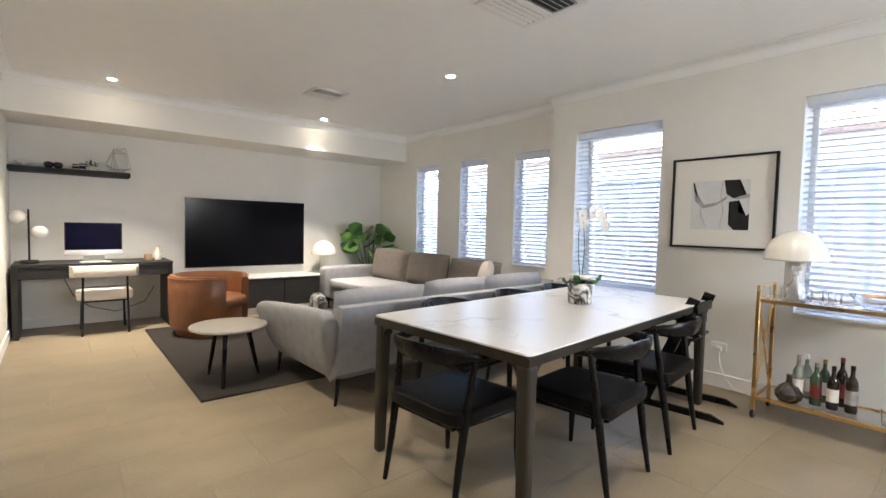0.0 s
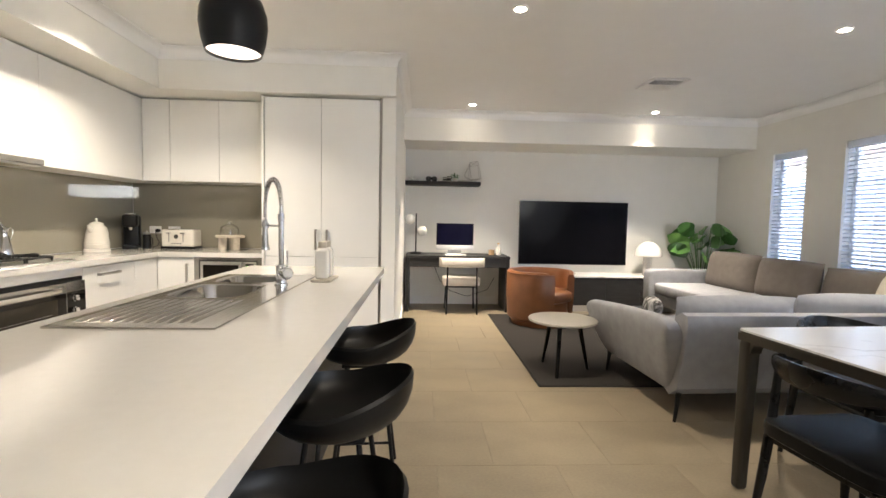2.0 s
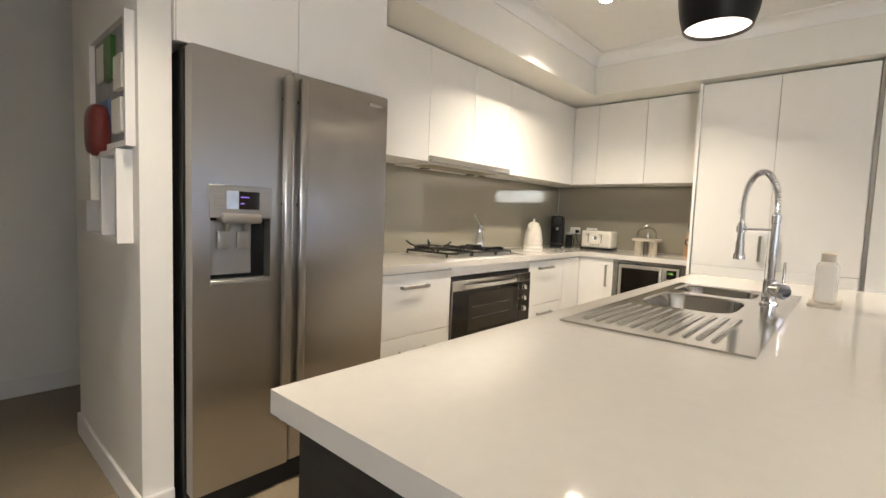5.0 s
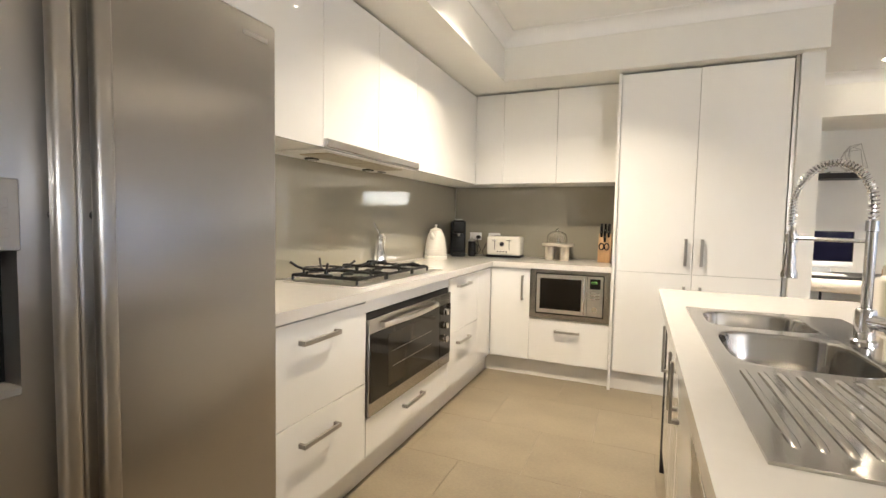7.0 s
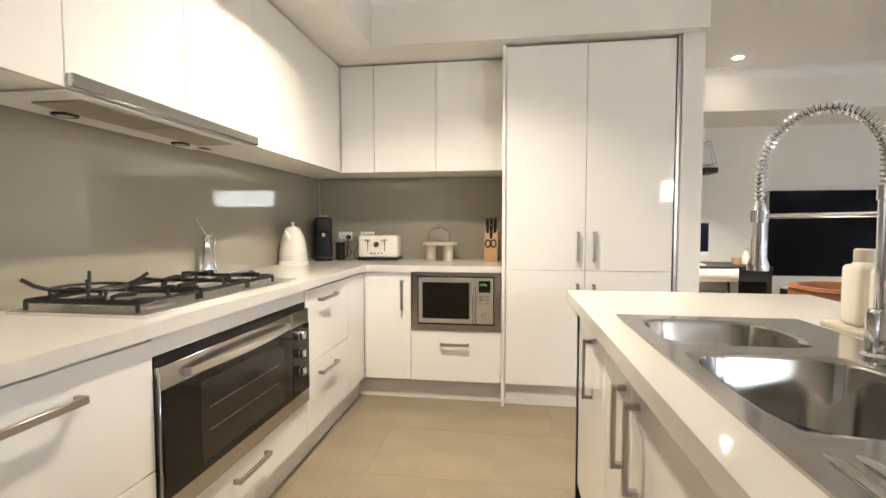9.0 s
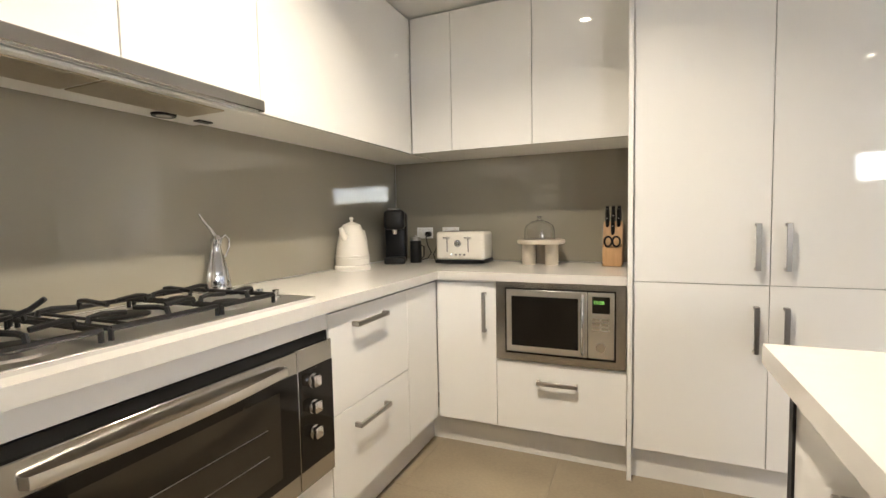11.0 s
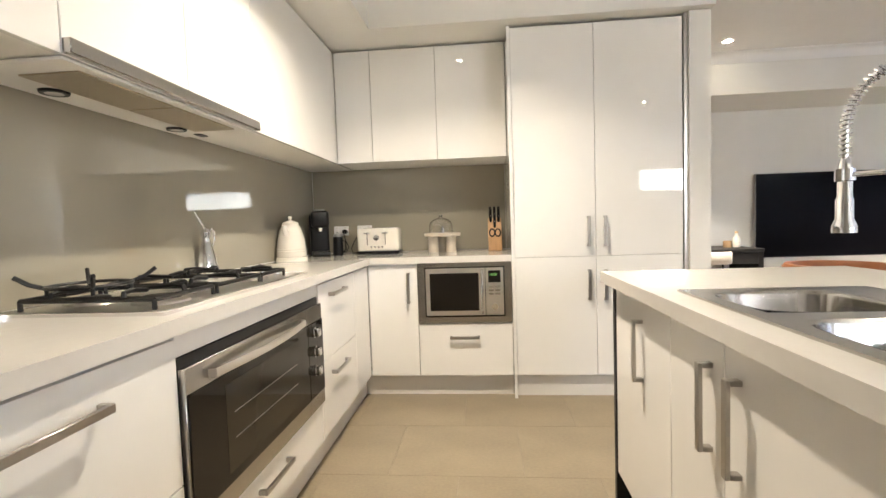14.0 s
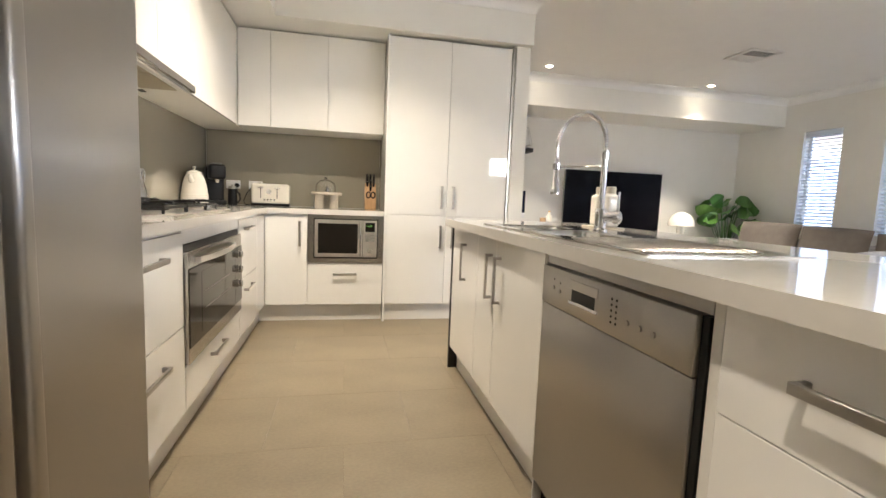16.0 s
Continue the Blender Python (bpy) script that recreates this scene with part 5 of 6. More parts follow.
part("seat_cushion", pillow(bmesh.new(), (0.03, 0, 0.34), (0.32, 0.32, 0.085), 0.55, 28, 12), TAN, ac)
part("base", L([(0.33, 0.0), (0.34, 0.05), (0.33, 0.28), (0.0, 0.28)], n=32), TAN, ac)

# coffee table
ct = thing("coffee_table", "small round marble coffee table on three black legs", "coffee table", (4.083, -1.066, 0.0115))
part("tabletop", L([(0.0, 0.405), (0.26, 0.405), (0.275, 0.412), (0.278, 0.42), (0.275, 0.428), (0.0, 0.43)], n=48), PALEST, ct)
for a in (115, 5, 245):
    a = radians(a)
    part("leg", T([(0.14 * math.cos(a), 0.14 * math.sin(a), 0.405), (0.23 * math.cos(a), 0.23 * math.sin(a), 0)], [0.02, 0.013], 12), CHAIRW, ct)

# tv and unit
tv = thing("television", "large black wall mounted flat television, switched off", "television", (5.15, 1.915, 0.612))
part("frame", B(-0.806, 0.806, 0.0, 0.03, 0, 0.924, 0.003), BLACKP, tv)
part("screen", B(-0.798, 0.798, -0.002, 0.0, 0.012, 0.916), SCREEN, tv)
part("edge_trim", B(-0.809, -0.806, 0.0, 0.03, 0.0, 0.924), NICKEL, tv)
part("wall_bracket", B(-0.3, 0.3, 0.03, 0.054, 0.25, 0.65, 0.002), BLACKM, tv)
tu = thing("television_unit", "low black television unit with a white marble top", "tv unit", (4.5, 1.46, 0))
part("top", B(-0.01, 1.98, -0.01, 0.495, 0.475, 0.495, 0.003), MARB, tu, "white marble top")
part("body", B(0, 1.97, 0.02, 0.49, 0.085, 0.475, 0.002), DARKW, tu)
for k in range(4):
    part("door", B(0.004 + k * 0.4925, 0.4885 + k * 0.4925, 0.0, 0.019, 0.09, 0.47, 0.002), DARKW, tu)
part("plinth", B(0.03, 1.94, 0.03, 0.48, 0, 0.085), TRIM, tu, "pale recessed plinth")


def mushroom(x, y, z, s, label, lit=False):
    m = thing("table_lamp", label, "table lamp", (x, y, z))
    part("base", L([(0.07 * s, 0), (0.072 * s, 0.01 * s), (0.062 * s, 0.03 * s), (0.056 * s, 0.12 * s), (0.058 * s, 0.27 * s), (0.05 * s, 0.30 * s)], n=28), OPAL, m)
    dome = [(0.188 * s * math.cos(a), (0.28 + 0.205 * math.sin(a)) * s) for a in [radians(d) for d in (0, 12, 25, 40, 55, 70, 82, 89.5)]]
    inn = [(r * 0.97, z2 - 0.006 * s) for r, z2 in dome[::-1]]
    part("shade", L([(0.18 * s, 0.272 * s)] + dome + inn, n=36, cap=False), OPAL, m, "domed white glass shade")
    return m


mushroom(6.17, 1.68, 0.4953, 1.0, "white mushroom glass table lamp on the tv unit")


# big leafed plant
def leaf(parent, root, tip, w, droop, mt, fold=0.25, twist=0.0):
    root, tip = Vector(root), Vector(tip)
    d = tip - root
    side = d.cross(Vector((0, 0, 1)))
    side = side.normalized() if side.length > 1e-4 else Vector((1, 0, 0))
    side.rotate(Matrix.Rotation(twist, 3, d.normalized()))
    up = side.cross(d).normalized()
    bm = bmesh.new()
    N = 10
    rows = []
    for k in range(N + 1):
        f = k / N
        p = root + d * f + Vector((0, 0, -droop * f * f)) + up * 0.02 * math.sin(f * 9)
        ww = w * (math.sin(math.pi * min(1, f * 0.97 + 0.03)) ** 0.75) * (1.0 - 0.25 * f)
        rows.append([bm.verts.new(p + side * ww * s + up * (abs(s) * ww * fold + 0.004 * math.sin(k * 2.2 + s * 3)) - up * o) for s, o in ((-1, 0), (-0.5, 0), (0, 0.0), (0.5, 0), (1, 0), (0.5, 0.002), (0, 0.003), (-0.5, 0.002))])
    skin(bm, rows)
    return part("leaf", bm, mt, parent)


pl = thing("potted_plant", "leafy green plant in a grey pot beside the sofa", "plant", (6.93, 1.63, 0))
part("pot", L([(0.12, 0), (0.15, 0.02), (0.175, 0.34), (0.18, 0.36), (0.165, 0.36), (0.155, 0.33), (0, 0.33)], n=30), mat("grey_planter", (0.2, 0.2, 0.2), 0.7, var=0.1), pl)
part("soil", L([(0.155, 0.325), (0.155, 0.335), (0, 0.34)], n=24), SOIL, pl)
rnd = random.Random(4)
for k in range(19):
    a = k * 2.4 + rnd.uniform(-0.3, 0.3)
    reach = 0.10 + 0.13 * (k / 18) + rnd.uniform(0, 0.07)
    h = 1.16 - 0.46 * (k / 18) + rnd.uniform(-0.04, 0.05)
    ca, sa = math.cos(a), math.sin(a) * 0.7
    b0 = (0.03 * ca, 0.03 * sa, 0.33)
    mid = (0.6 * reach * ca, 0.6 * reach * sa, 0.33 + (h - 0.33) * 0.6)
    top = (reach * ca, reach * sa, h)
    part("stem", T([b0, mid, top], [0.008, 0.006, 0.004], 6), LEAF, pl)
    ll = 0.36 + rnd.uniform(0, 0.08)
    tilt = rnd.uniform(0.15, 0.85)
    leaf(pl, top, (top[0] + ca * ll * (1 - 0.35 * tilt), min(0.31, top[1] + sa * ll * (1 - 0.35 * tilt)), top[2] + ll * tilt * 0.9), 0.112 + rnd.uniform(0, 0.03), 0.08 + 0.12 * (1 - tilt), LEAFL if k % 3 == 0 else LEAF, 0.12, rnd.uniform(0.5, 1.3) * (1 if rnd.random() > 0.5 else -1))

# desk corner
dk = thing("desk", "dark grey timber desk with two drawers and slab legs", "desk", (2.715, 1.33, 0))
part("top", B(0, 1.395, 0, 0.60, 0.725, 0.757, 0.003), DARKW, dk)
part("leg_panel", B(0.0, 0.05, 0.02, 0.58, 0, 0.725, 0.003), DARKW, dk)
part("leg_panel", B(1.345, 1.395, 0.02, 0.58, 0, 0.725, 0.003), DARKW, dk)
for a, b in ((0.052, 0.69), (0.70, 1.343)):
    part("drawer", B(a, b, 0.012, 0.5, 0.605, 0.724, 0.003), DARKW, dk)
im = thing("desktop_computer", "silver all-in-one desktop computer with a dark screen", "computer", (3.39, 1.68, 0.757), 0)
part("display", B(-0.26, 0.26, 0.0, 0.02, 0.125, 0.43, 0.004, 2), BLACKP, im)
part("screen", B(-0.248, 0.248, -0.002, 0.0, 0.135, 0.42), mat("dark_blue_screen", (0.004, 0.004, 0.016), 0.15, var=0.2, ior=1.2), im)
part("chin", B(-0.26, 0.26, -0.001, 0.02, 0.06, 0.124, 0.004, 2), mat("silver_aluminium", (0.72, 0.72, 0.73), 0.35, 0.3, var=0.02), im, "silver chin below the screen")
part("stand", B(-0.095, 0.095, 0.022, 0.032, 0.0, 0.20, 0.002), NICKEL, im)
part("foot", B(-0.10, 0.10, -0.08, 0.11, 0.0, 0.007, 0.002), NICKEL, im)
kbd = thing("keyboard", "slim silver keyboard on the desk", "keyboard", (3.39, 1.47, 0.757))
part("tray", B(-0.14, 0.14, -0.055, 0.055, 0, 0.01, 0.003), TRIM, kbd)
part("keys", B(-0.13, 0.13, -0.045, 0.045, 0.0102, 0.013, 0.001), CARC, kbd)
dl = thing("desk_lamp", "black desk lamp with two white glass globes", "desk lamp", (2.845, 1.60, 0.757))
part("base", L([(0.075, 0), (0.085, 0.012), (0.07, 0.03), (0.0, 0.03)], n=28), BLACKM, dl)
part("stem", T([(0, 0, 0.03), (0, 0, 0.56)], 0.009, 10), BLACKM, dl)
for x, z, s in ((-0.085, 0.475, -1), (0.085, 0.32, 1)):
    part("arm", T([(0, 0, z), (x * 0.4, 0, z)], 0.006, 8), BLACKM, dl)
    part("globe", L([(0.0, -0.07)] + [(0.07 * math.cos(a), 0.07 * math.sin(a)) for a in [radians(d) for d in range(-80, 81, 16)]] + [(0.0, 0.07)], (x, 0, z), 24), OPAL, dl, "white glass globe")
cj = thing("candle_jar", "amber glass candle jar on the desk", "candle", (3.90, 1.62, 0.757))
part("jar", L([(0.04, 0), (0.042, 0.005), (0.042, 0.07), (0.038, 0.07), (0.038, 0.01), (0, 0.01)], n=22), mat("amber_jar", (0.55, 0.36, 0.2), 0.2, var=0.05, coat=0.5), cj)
part("wax", L([(0.037, 0.0105), (0.037, 0.055), (0, 0.055)], n=20), CERAM, cj)
rd = thing("diffuser_bottle", "white ceramic diffuser bottle with a gold collar", "diffuser", (4.0, 1.64, 0.757))
part("bottle", L([(0.036, 0), (0.038, 0.01), (0.037, 0.09), (0.016, 0.12), (0.014, 0.15)], n=22), CERAM, rd)
part("collar", L([(0.016, 0.15), (0.016, 0.165), (0.0, 0.166)], n=18), GOLD, rd)

dc = thing("desk_chair", "ivory boucle desk chair with black metal legs", "chair", (3.46, 1.42, 0), 0)
part("seat", pillow(bmesh.new(), (0, 0, 0.42), (0.25, 0.22, 0.06), 0.3, 28, 12), IVORY, dc)
bm = bmesh.new()
pts = [(-0.30, -0.14, 0.68), (-0.27, -0.20, 0.68), (-0.15, -0.235, 0.68), (0, -0.245, 0.68), (0.15, -0.235, 0.68), (0.27, -0.20, 0.68), (0.30, -0.14, 0.68)]
rows = []
for p in pts:
    rows.append([bm.verts.new((p[0], p[1] + 0.03 * math.cos(a), p[2] + 0.062 * math.copysign(abs(math.sin(a)) ** 0.6, math.sin(a)))) for a in [2 * math.pi * k / 12 for k in range(12)]])
skin(bm, rows)
part("backrest", bm, IVORY, dc, "curved ivory back pad")
for x, y, zt in ((-0.19, -0.21, 0.66), (0.19, -0.21, 0.66), (-0.19, 0.19, 0.40), (0.19, 0.19, 0.40)):
    part("leg", T([(x, y, zt), (x * 1.06, y * 1.04, 0)], 0.011, 8), BLACKM, dc)
part("cross_bar", T([(-0.19, -0.21, 0.36), (0.19, -0.21, 0.36)], 0.008, 8), BLACKM, dc)
cb = thing("power_cable", "dark cables hanging loosely below the desk", "cable")
part("cable", T([(3.15, 1.93, 0.72), (3.12, 1.94, 0.55), (3.2, 1.93, 0.35), (3.35, 1.94, 0.2), (3.6, 1.93, 0.12), (3.9, 1.94, 0.22), (4.0, 1.94, 0.4)], 0.004, 6), BLACKP, cb)
part("cable", T([(3.62, 1.93, 0.72), (3.66, 1.94, 0.5), (3.82, 1.93, 0.3), (4.05, 1.94, 0.25), (4.2, 1.93, 0.45)], 0.004, 6), TRIM, cb)

sh = thing("floating_shelf", "dark timber floating shelf on the wall above the desk", "shelf", (NX + 0.002, 1.72, 1.72))
part("board", B(0, 1.06, 0, 0.249, 0, 0.055, 0.003), DARKW, sh)
ZS = 1.7755
co = thing("coral_ornament", "white branching coral ornament", "ornament", (2.80, 1.84, ZS))
bm = bmesh.new()
rnd = random.Random(8)
for k in range(26):
    a, e = rnd.uniform(0, 6.28), rnd.uniform(0.15, 1.2)
    r = rnd.uniform(0.07, 0.12)
    p = Vector((r * math.cos(a) * math.cos(e), 0.7 * r * math.sin(a) * math.cos(e), 0.06 * math.sin(e) + 0.02))
    tube(bm, [(0, 0, 0.006), p * 0.6, p], [0.012, 0.009, 0.006], 6)
part("branches", bm, OPAL, co)
for x in (3.01, 3.09):
    bo = thing("round_ornament", "small glossy black ball ornament", "ornament", (x, 1.82, ZS), 0, "black ornaments")
    part("ball", L([(0.02, 0), (0.042, 0.02), (0.045, 0.04), (0.036, 0.062), (0.02, 0.07), (0.018, 0.066), (0, 0.064)], n=22), DARKG, bo)
for x, hh in ((3.24, 0.05), (3.30, 0.062)):
    jr = thing("candle_jar", "small candle jar with a black label", "candle", (x, 1.82, ZS), 0, "shelf candles")
    part("jar", L([(0.03, 0), (0.031, hh), (0.027, hh), (0.027, 0.01), (0, 0.01)], n=18), CERAM, jr)
    part("label", L([(0.0315, 0.012), (0.0317, hh - 0.012)], n=18, cap=False), BLACKP, jr)
    part("lid", L([(0.031, hh + 0.0005), (0.031, hh + 0.012), (0, hh + 0.013)], n=18), BLACKP, jr)
sp2 = thing("small_plant", "small leafy plant in a white cup", "plant", (3.385, 1.83, ZS))
part("cup", L([(0.025, 0), (0.032, 0.05), (0.029, 0.05), (0.023, 0.006), (0, 0.006)], n=18), CERAM, sp2)
for k in range(7):
    a = k * 0.9
    leaf(sp2, (0, 0, 0.045), (0.075 * math.cos(a), 0.05 * math.sin(a), 0.10 + 0.02 * (k % 3)), 0.016, 0.02, LEAF)
bk = thing("book", "flat dark book lying on the shelf", "book", (3.56, 1.80, ZS), 0)
part("cover", B(-0.13, 0.13, -0.07, 0.07, 0, 0.016, 0.002), BLACKP, bk)
part("pages", B(-0.125, 0.132, -0.0715, 0.0, 0.003, 0.013), PAPER, bk)
ws = thing("wire_sculpture", "thin metal wire geometric sculpture", "ornament", (3.62, 1.82, ZS + 0.0163), 25)
bm = bmesh.new()
for q in range(2):
    A = [(-0.08 + q * 0.03, -0.05, 0.005), (0.09, -0.06 + q * 0.04, 0.03), (0.05, 0.06, 0.0 + 0.005), (-0.07, 0.05, 0.06), (-0.05, -0.04, 0.2), (0.08, 0.0, 0.23 - q * 0.05), (0.0, 0.06, 0.17)]
    for i, j in ((0, 1), (1, 2), (2, 3), (3, 0), (0, 4), (1, 5), (2, 6), (4, 5), (5, 6), (6, 4), (3, 4), (3, 6)):
        tube(bm, [A[i], A[j]], 0.0022, 5)
part("wires", bm, NICKEL, ws)
ws.scale = (1.25, 1.25, 1.25)


# dining table
TB = thing("dining_table", "marble topped dining table with a dark bronze frame", "dining table", (4.455, -3.712, 0), 4.1)
TLN, TWD = 2.16, 1.015
BRONZE = mat("dark_bronze_metal", (0.040, 0.035, 0.027), 0.38, 0.35, var=0.15)


def rounded_slab(x0, x1, y0, y1, z0, z1, r, n=6):
    bm = bmesh.new()
    out = []
    for cx, cy, a0 in ((x1 - r, y1 - r, 0), (x0 + r, y1 - r, 90), (x0 + r, y0 + r, 180), (x1 - r, y0 + r, 270)):
        for q in range(n + 1):
            a = radians(a0 + 90 * q / n)
            out.append((cx + r * math.cos(a), cy + r * math.sin(a)))
    lo = [bm.verts.new((x, y, z0)) for x, y in out]
    hi = [bm.verts.new((x, y, z1)) for x, y in out]
    skin(bm, [lo, hi])
    bmesh.ops.bevel(bm, geom=[e for e in bm.edges if abs(e.verts[0].co.z - z1) < 1e-6 and abs(e.verts[1].co.z - z1) < 1e-6], offset=0.0015, segments=1, affect="EDGES")
    return bm


part("tabletop", rounded_slab(0, TLN, 0, TWD, 0.742, 0.75, 0.03), MARB, TB, "white marble slab with grey veins")
part("edge_band", rounded_slab(0.001, TLN - 0.001, 0.001, TWD - 0.001, 0.7317, 0.7415, 0.03), BRONZE, TB, "thin dark bronze edge")
part("frame", holed([0.004, 0.075, TLN - 0.075, TLN - 0.004], [0.004, 0.075, TWD - 0.075, TWD - 0.004], 0.697, 0.7315, {(1, 1)}), BRONZE, TB)
for x in (0.004, TLN - 0.072):
    for y in (0.004, TWD - 0.072):
        bm = B(x, x + 0.068, y, y + 0.068, 0.0, 0.70, 0.018, 4)
        for v in bm.verts:
            f = 1 - 0.25 * (1 - v.co.z / 0.70)
            cx, cy = (x if x < 1 else x + 0.068), (y if y < 0.5 else y + 0.068)
            v.co.x, v.co.y = cx + (v.co.x - cx) * f, cy + (v.co.y - cy) * f
        part("leg", bm, BRONZE, TB)
        sx, sy = (1 if x < 1 else -1), (1 if y < 0.5 else -1)
        bm = bmesh.new()
        ox, oy = (x + 0.068 if sx > 0 else x), (y + 0.068 if sy > 0 else y)
        for dx, dy in ((sx, 0), (0, sy)):
            prof = [(-0.004, 0.698), (0.05, 0.698)] + [(0.05 * (1 - math.sin(radians(d))), 0.697 - 0.05 * (1 - math.cos(radians(d)))) for d in (0, 22, 45, 67, 90)] + [(-0.004, 0.647)]
            A = [bm.verts.new((ox + dx * q + (-sx * 0.005 if dy else 0), oy + dy * q + (-sy * 0.005 if dx else 0), z)) for q, z in prof]
            C = [bm.verts.new((ox + dx * q + (-sx * 0.06 if dy else 0), oy + dy * q + (-sy * 0.06 if dx else 0), z)) for q, z in prof]
            n = len(A)
            bm.faces.new(A)
            bm.faces.new(C[::-1])
            for k in range(n):
                bm.faces.new((A[k], A[(k + 1) % n], C[(k + 1) % n], C[k]))
        part("corner_brace", bm, BRONZE, TB)


def dining_chair():
    c = thing("dining_chair", "black elbow dining chair with a leather seat", "chair", (0, 0, 0), 0, "chairs round the table")
    part("seat", pillow(bmesh.new(), (0, 0.005, 0.432), (0.262, 0.25, 0.036), 0.26, 28, 12), LEATHB, c, "black leather seat")
    for y, w in ((-0.2, 0.2), (0.225, 0.24)):
        part("seat_rail", B(-w, w, y - 0.012, y + 0.012, 0.37, 0.42, 0.004), CHAIRW, c)
    for s in (-1, 1):
        part("side_rail", T([(s * 0.215, -0.2, 0.395), (s * 0.25, 0.22, 0.395)], 0.018, 8), CHAIRW, c)
        part("leg", T([(s * 0.25, 0.225, 0.43), (s * 0.252, 0.226, 0.2), (s * 0.258, 0.232, 0.0)], [0.02, 0.02, 0.012], 12), CHAIRW, c)
        part("leg", T([(s * 0.262, -0.14, 0.70), (s * 0.245, -0.18, 0.42), (s * 0.242, -0.215, 0.2), (s * 0.245, -0.25, 0.0)], [0.015, 0.021, 0.019, 0.012], 12), CHAIRW, c)
    bm = bmesh.new()
    rows = []
    for k in range(21):
        a = radians(-100 + 200 * k / 20)
        R0 = 0.275
        x, y = R0 * math.sin(a) * 1.05, -0.02 - R0 * math.cos(a)
        back = max(0.0, math.cos(a)) ** 1.5
        h = 0.014 + 0.036 * back
        w = 0.024 - 0.010 * back
        if k in (0, 20):
            h, w = 0.008, 0.012
        d = Vector((math.sin(a), -math.cos(a), 0))
        zc = 0.70 + 0.012 * back
        lean = 0.25 * back
        rows.append([bm.verts.new(Vector((x, y, zc)) + d * (w * math.cos(t) + lean * h * math.sin(t)) + Vector((0, 0, h * math.sin(t)))) for t in [2 * math.pi * i / 10 for i in range(10)]])
    skin(bm, rows)
    part("backrest", bm, CHAIRW, c, "curved black timber back")
    return c


ch = dining_chair()
ch.scale = (0.93, 0.93, 0.97)
ch.location = (4.535, -3.19, 0)
ch.rotation_euler = (0, 0, radians(-85))
for x, y, r in ((5.14, -3.54, 5), (5.865, -3.485, 6), (5.13, -2.61, 184), (5.88, -2.55, 185), (6.54, -2.51, 183)):
    copy_thing(ch, pose(x, y, 0, 0, 0, r))

# adjustable high chair at the table
hc = thing("high_chair", "black timber adjustable high chair at the table", "high chair", (6.50, -3.40, 0), 7)
for s in (-1, 1):
    bm = bmesh.new()
    x = s * 0.2

    def prism(prof, x0, x1):
        p = [bm.verts.new((x0, y, z)) for y, z in prof]
        q = [bm.verts.new((x1, y, z)) for y, z in prof]
        bm.faces.new(p)
        bm.faces.new(q[::-1])
        for k in range(len(prof)):
            bm.faces.new((p[k], p[(k + 1) % len(prof)], q[(k + 1) % len(prof)], q[k]))
    prism([(-0.36, 0.0), (0.16, 0.0), (0.16, 0.045), (-0.28, 0.045), (-0.36, 0.012)], x - 0.012, x + 0.012)
    part("foot_rail", bm, CHAIRW, hc)
    bm = bmesh.new()
    prism([(0.16, 0.0), (0.10, 0.045), (-0.19, 0.78), (-0.12, 0.80), (0.18, 0.045)], x - 0.012, x + 0.012)
    part("upright", bm, CHAIRW, hc)
part("seat", B(-0.19, 0.19, -0.16, 0.16, 0.50, 0.518, 0.004), CHAIRW, hc)
part("foot_plate", B(-0.19, 0.19, -0.10, 0.22, 0.24, 0.258, 0.004), CHAIRW, hc)
for z, y in ((0.62, -0.135), (0.72, -0.165)):
    part("back_board", B(-0.19, 0.19, y - 0.008, y + 0.008, z - 0.035, z + 0.035, 0.004), CHAIRW, hc)
part("safety_bar", T([(-0.19, -0.14, 0.68), (-0.19, 0.05, 0.69), (0, 0.12, 0.69), (0.19, 0.05, 0.69), (0.19, -0.14, 0.68)], 0.014, 8), CHAIRW, hc)

# orchid
oc = thing("orchid", "white orchid with green leaves in a patterned pot", "orchid", (5.71, -3.10, 0.7505))
part("pot", L([(0.07, 0), (0.075, 0.005), (0.08, 0.135), (0.073, 0.135), (0.069, 0.02), (0, 0.02)], n=28), marble("black_white_pot", (0.8, 0.79, 0.77), (0.01, 0.01, 0.01), 0.25, 9.0, 0.13, 1.0, 0.0, 0.01), oc)
part("soil", L([(0.07, 0.11), (0.07, 0.118), (0, 0.122)], n=20), SOIL, oc)
for a, ln, up, w in ((10, 0.22, 0.07, 0.03), (160, 0.18, 0.08, 0.035), (200, 0.14, 0.11, 0.03), (330, 0.19, 0.10, 0.032), (60, 0.17, 0.09, 0.03), (280, 0.15, 0.09, 0.03)):
    a = radians(a)
    leaf(oc, (0.02 * math.cos(a), 0.02 * math.sin(a), 0.12), (ln * math.cos(a), ln * math.sin(a), 0.12 + up), w, 0.05, LEAF)
for k in range(5):
    a = k * 1.3 + 0.4
    pp = part("petal", pillow(bmesh.new(), (0.045 * math.cos(a), 0.045 * math.sin(a), 0.165 + 0.012 * (k % 2)), (0.045, 0.038, 0.02), 0.8, 14, 8), OPAL, oc, "fallen white petal cluster")
stems = [[(0, 0, 0.12), (0.0, 0.02, 0.3), (-0.01, 0.02, 0.46), (0.02, 0.0, 0.58), (0.08, -0.02, 0.63), (0.16, -0.03, 0.62), (0.22, -0.03, 0.56)],
         [(0.01, 0, 0.12), (0.02, -0.01, 0.35), (0.0, -0.01, 0.52), (-0.03, 0.0, 0.60)]]
for st in stems:
    part("stem", T(st, 0.003, 6), LEAF, oc)
rnd = random.Random(3)
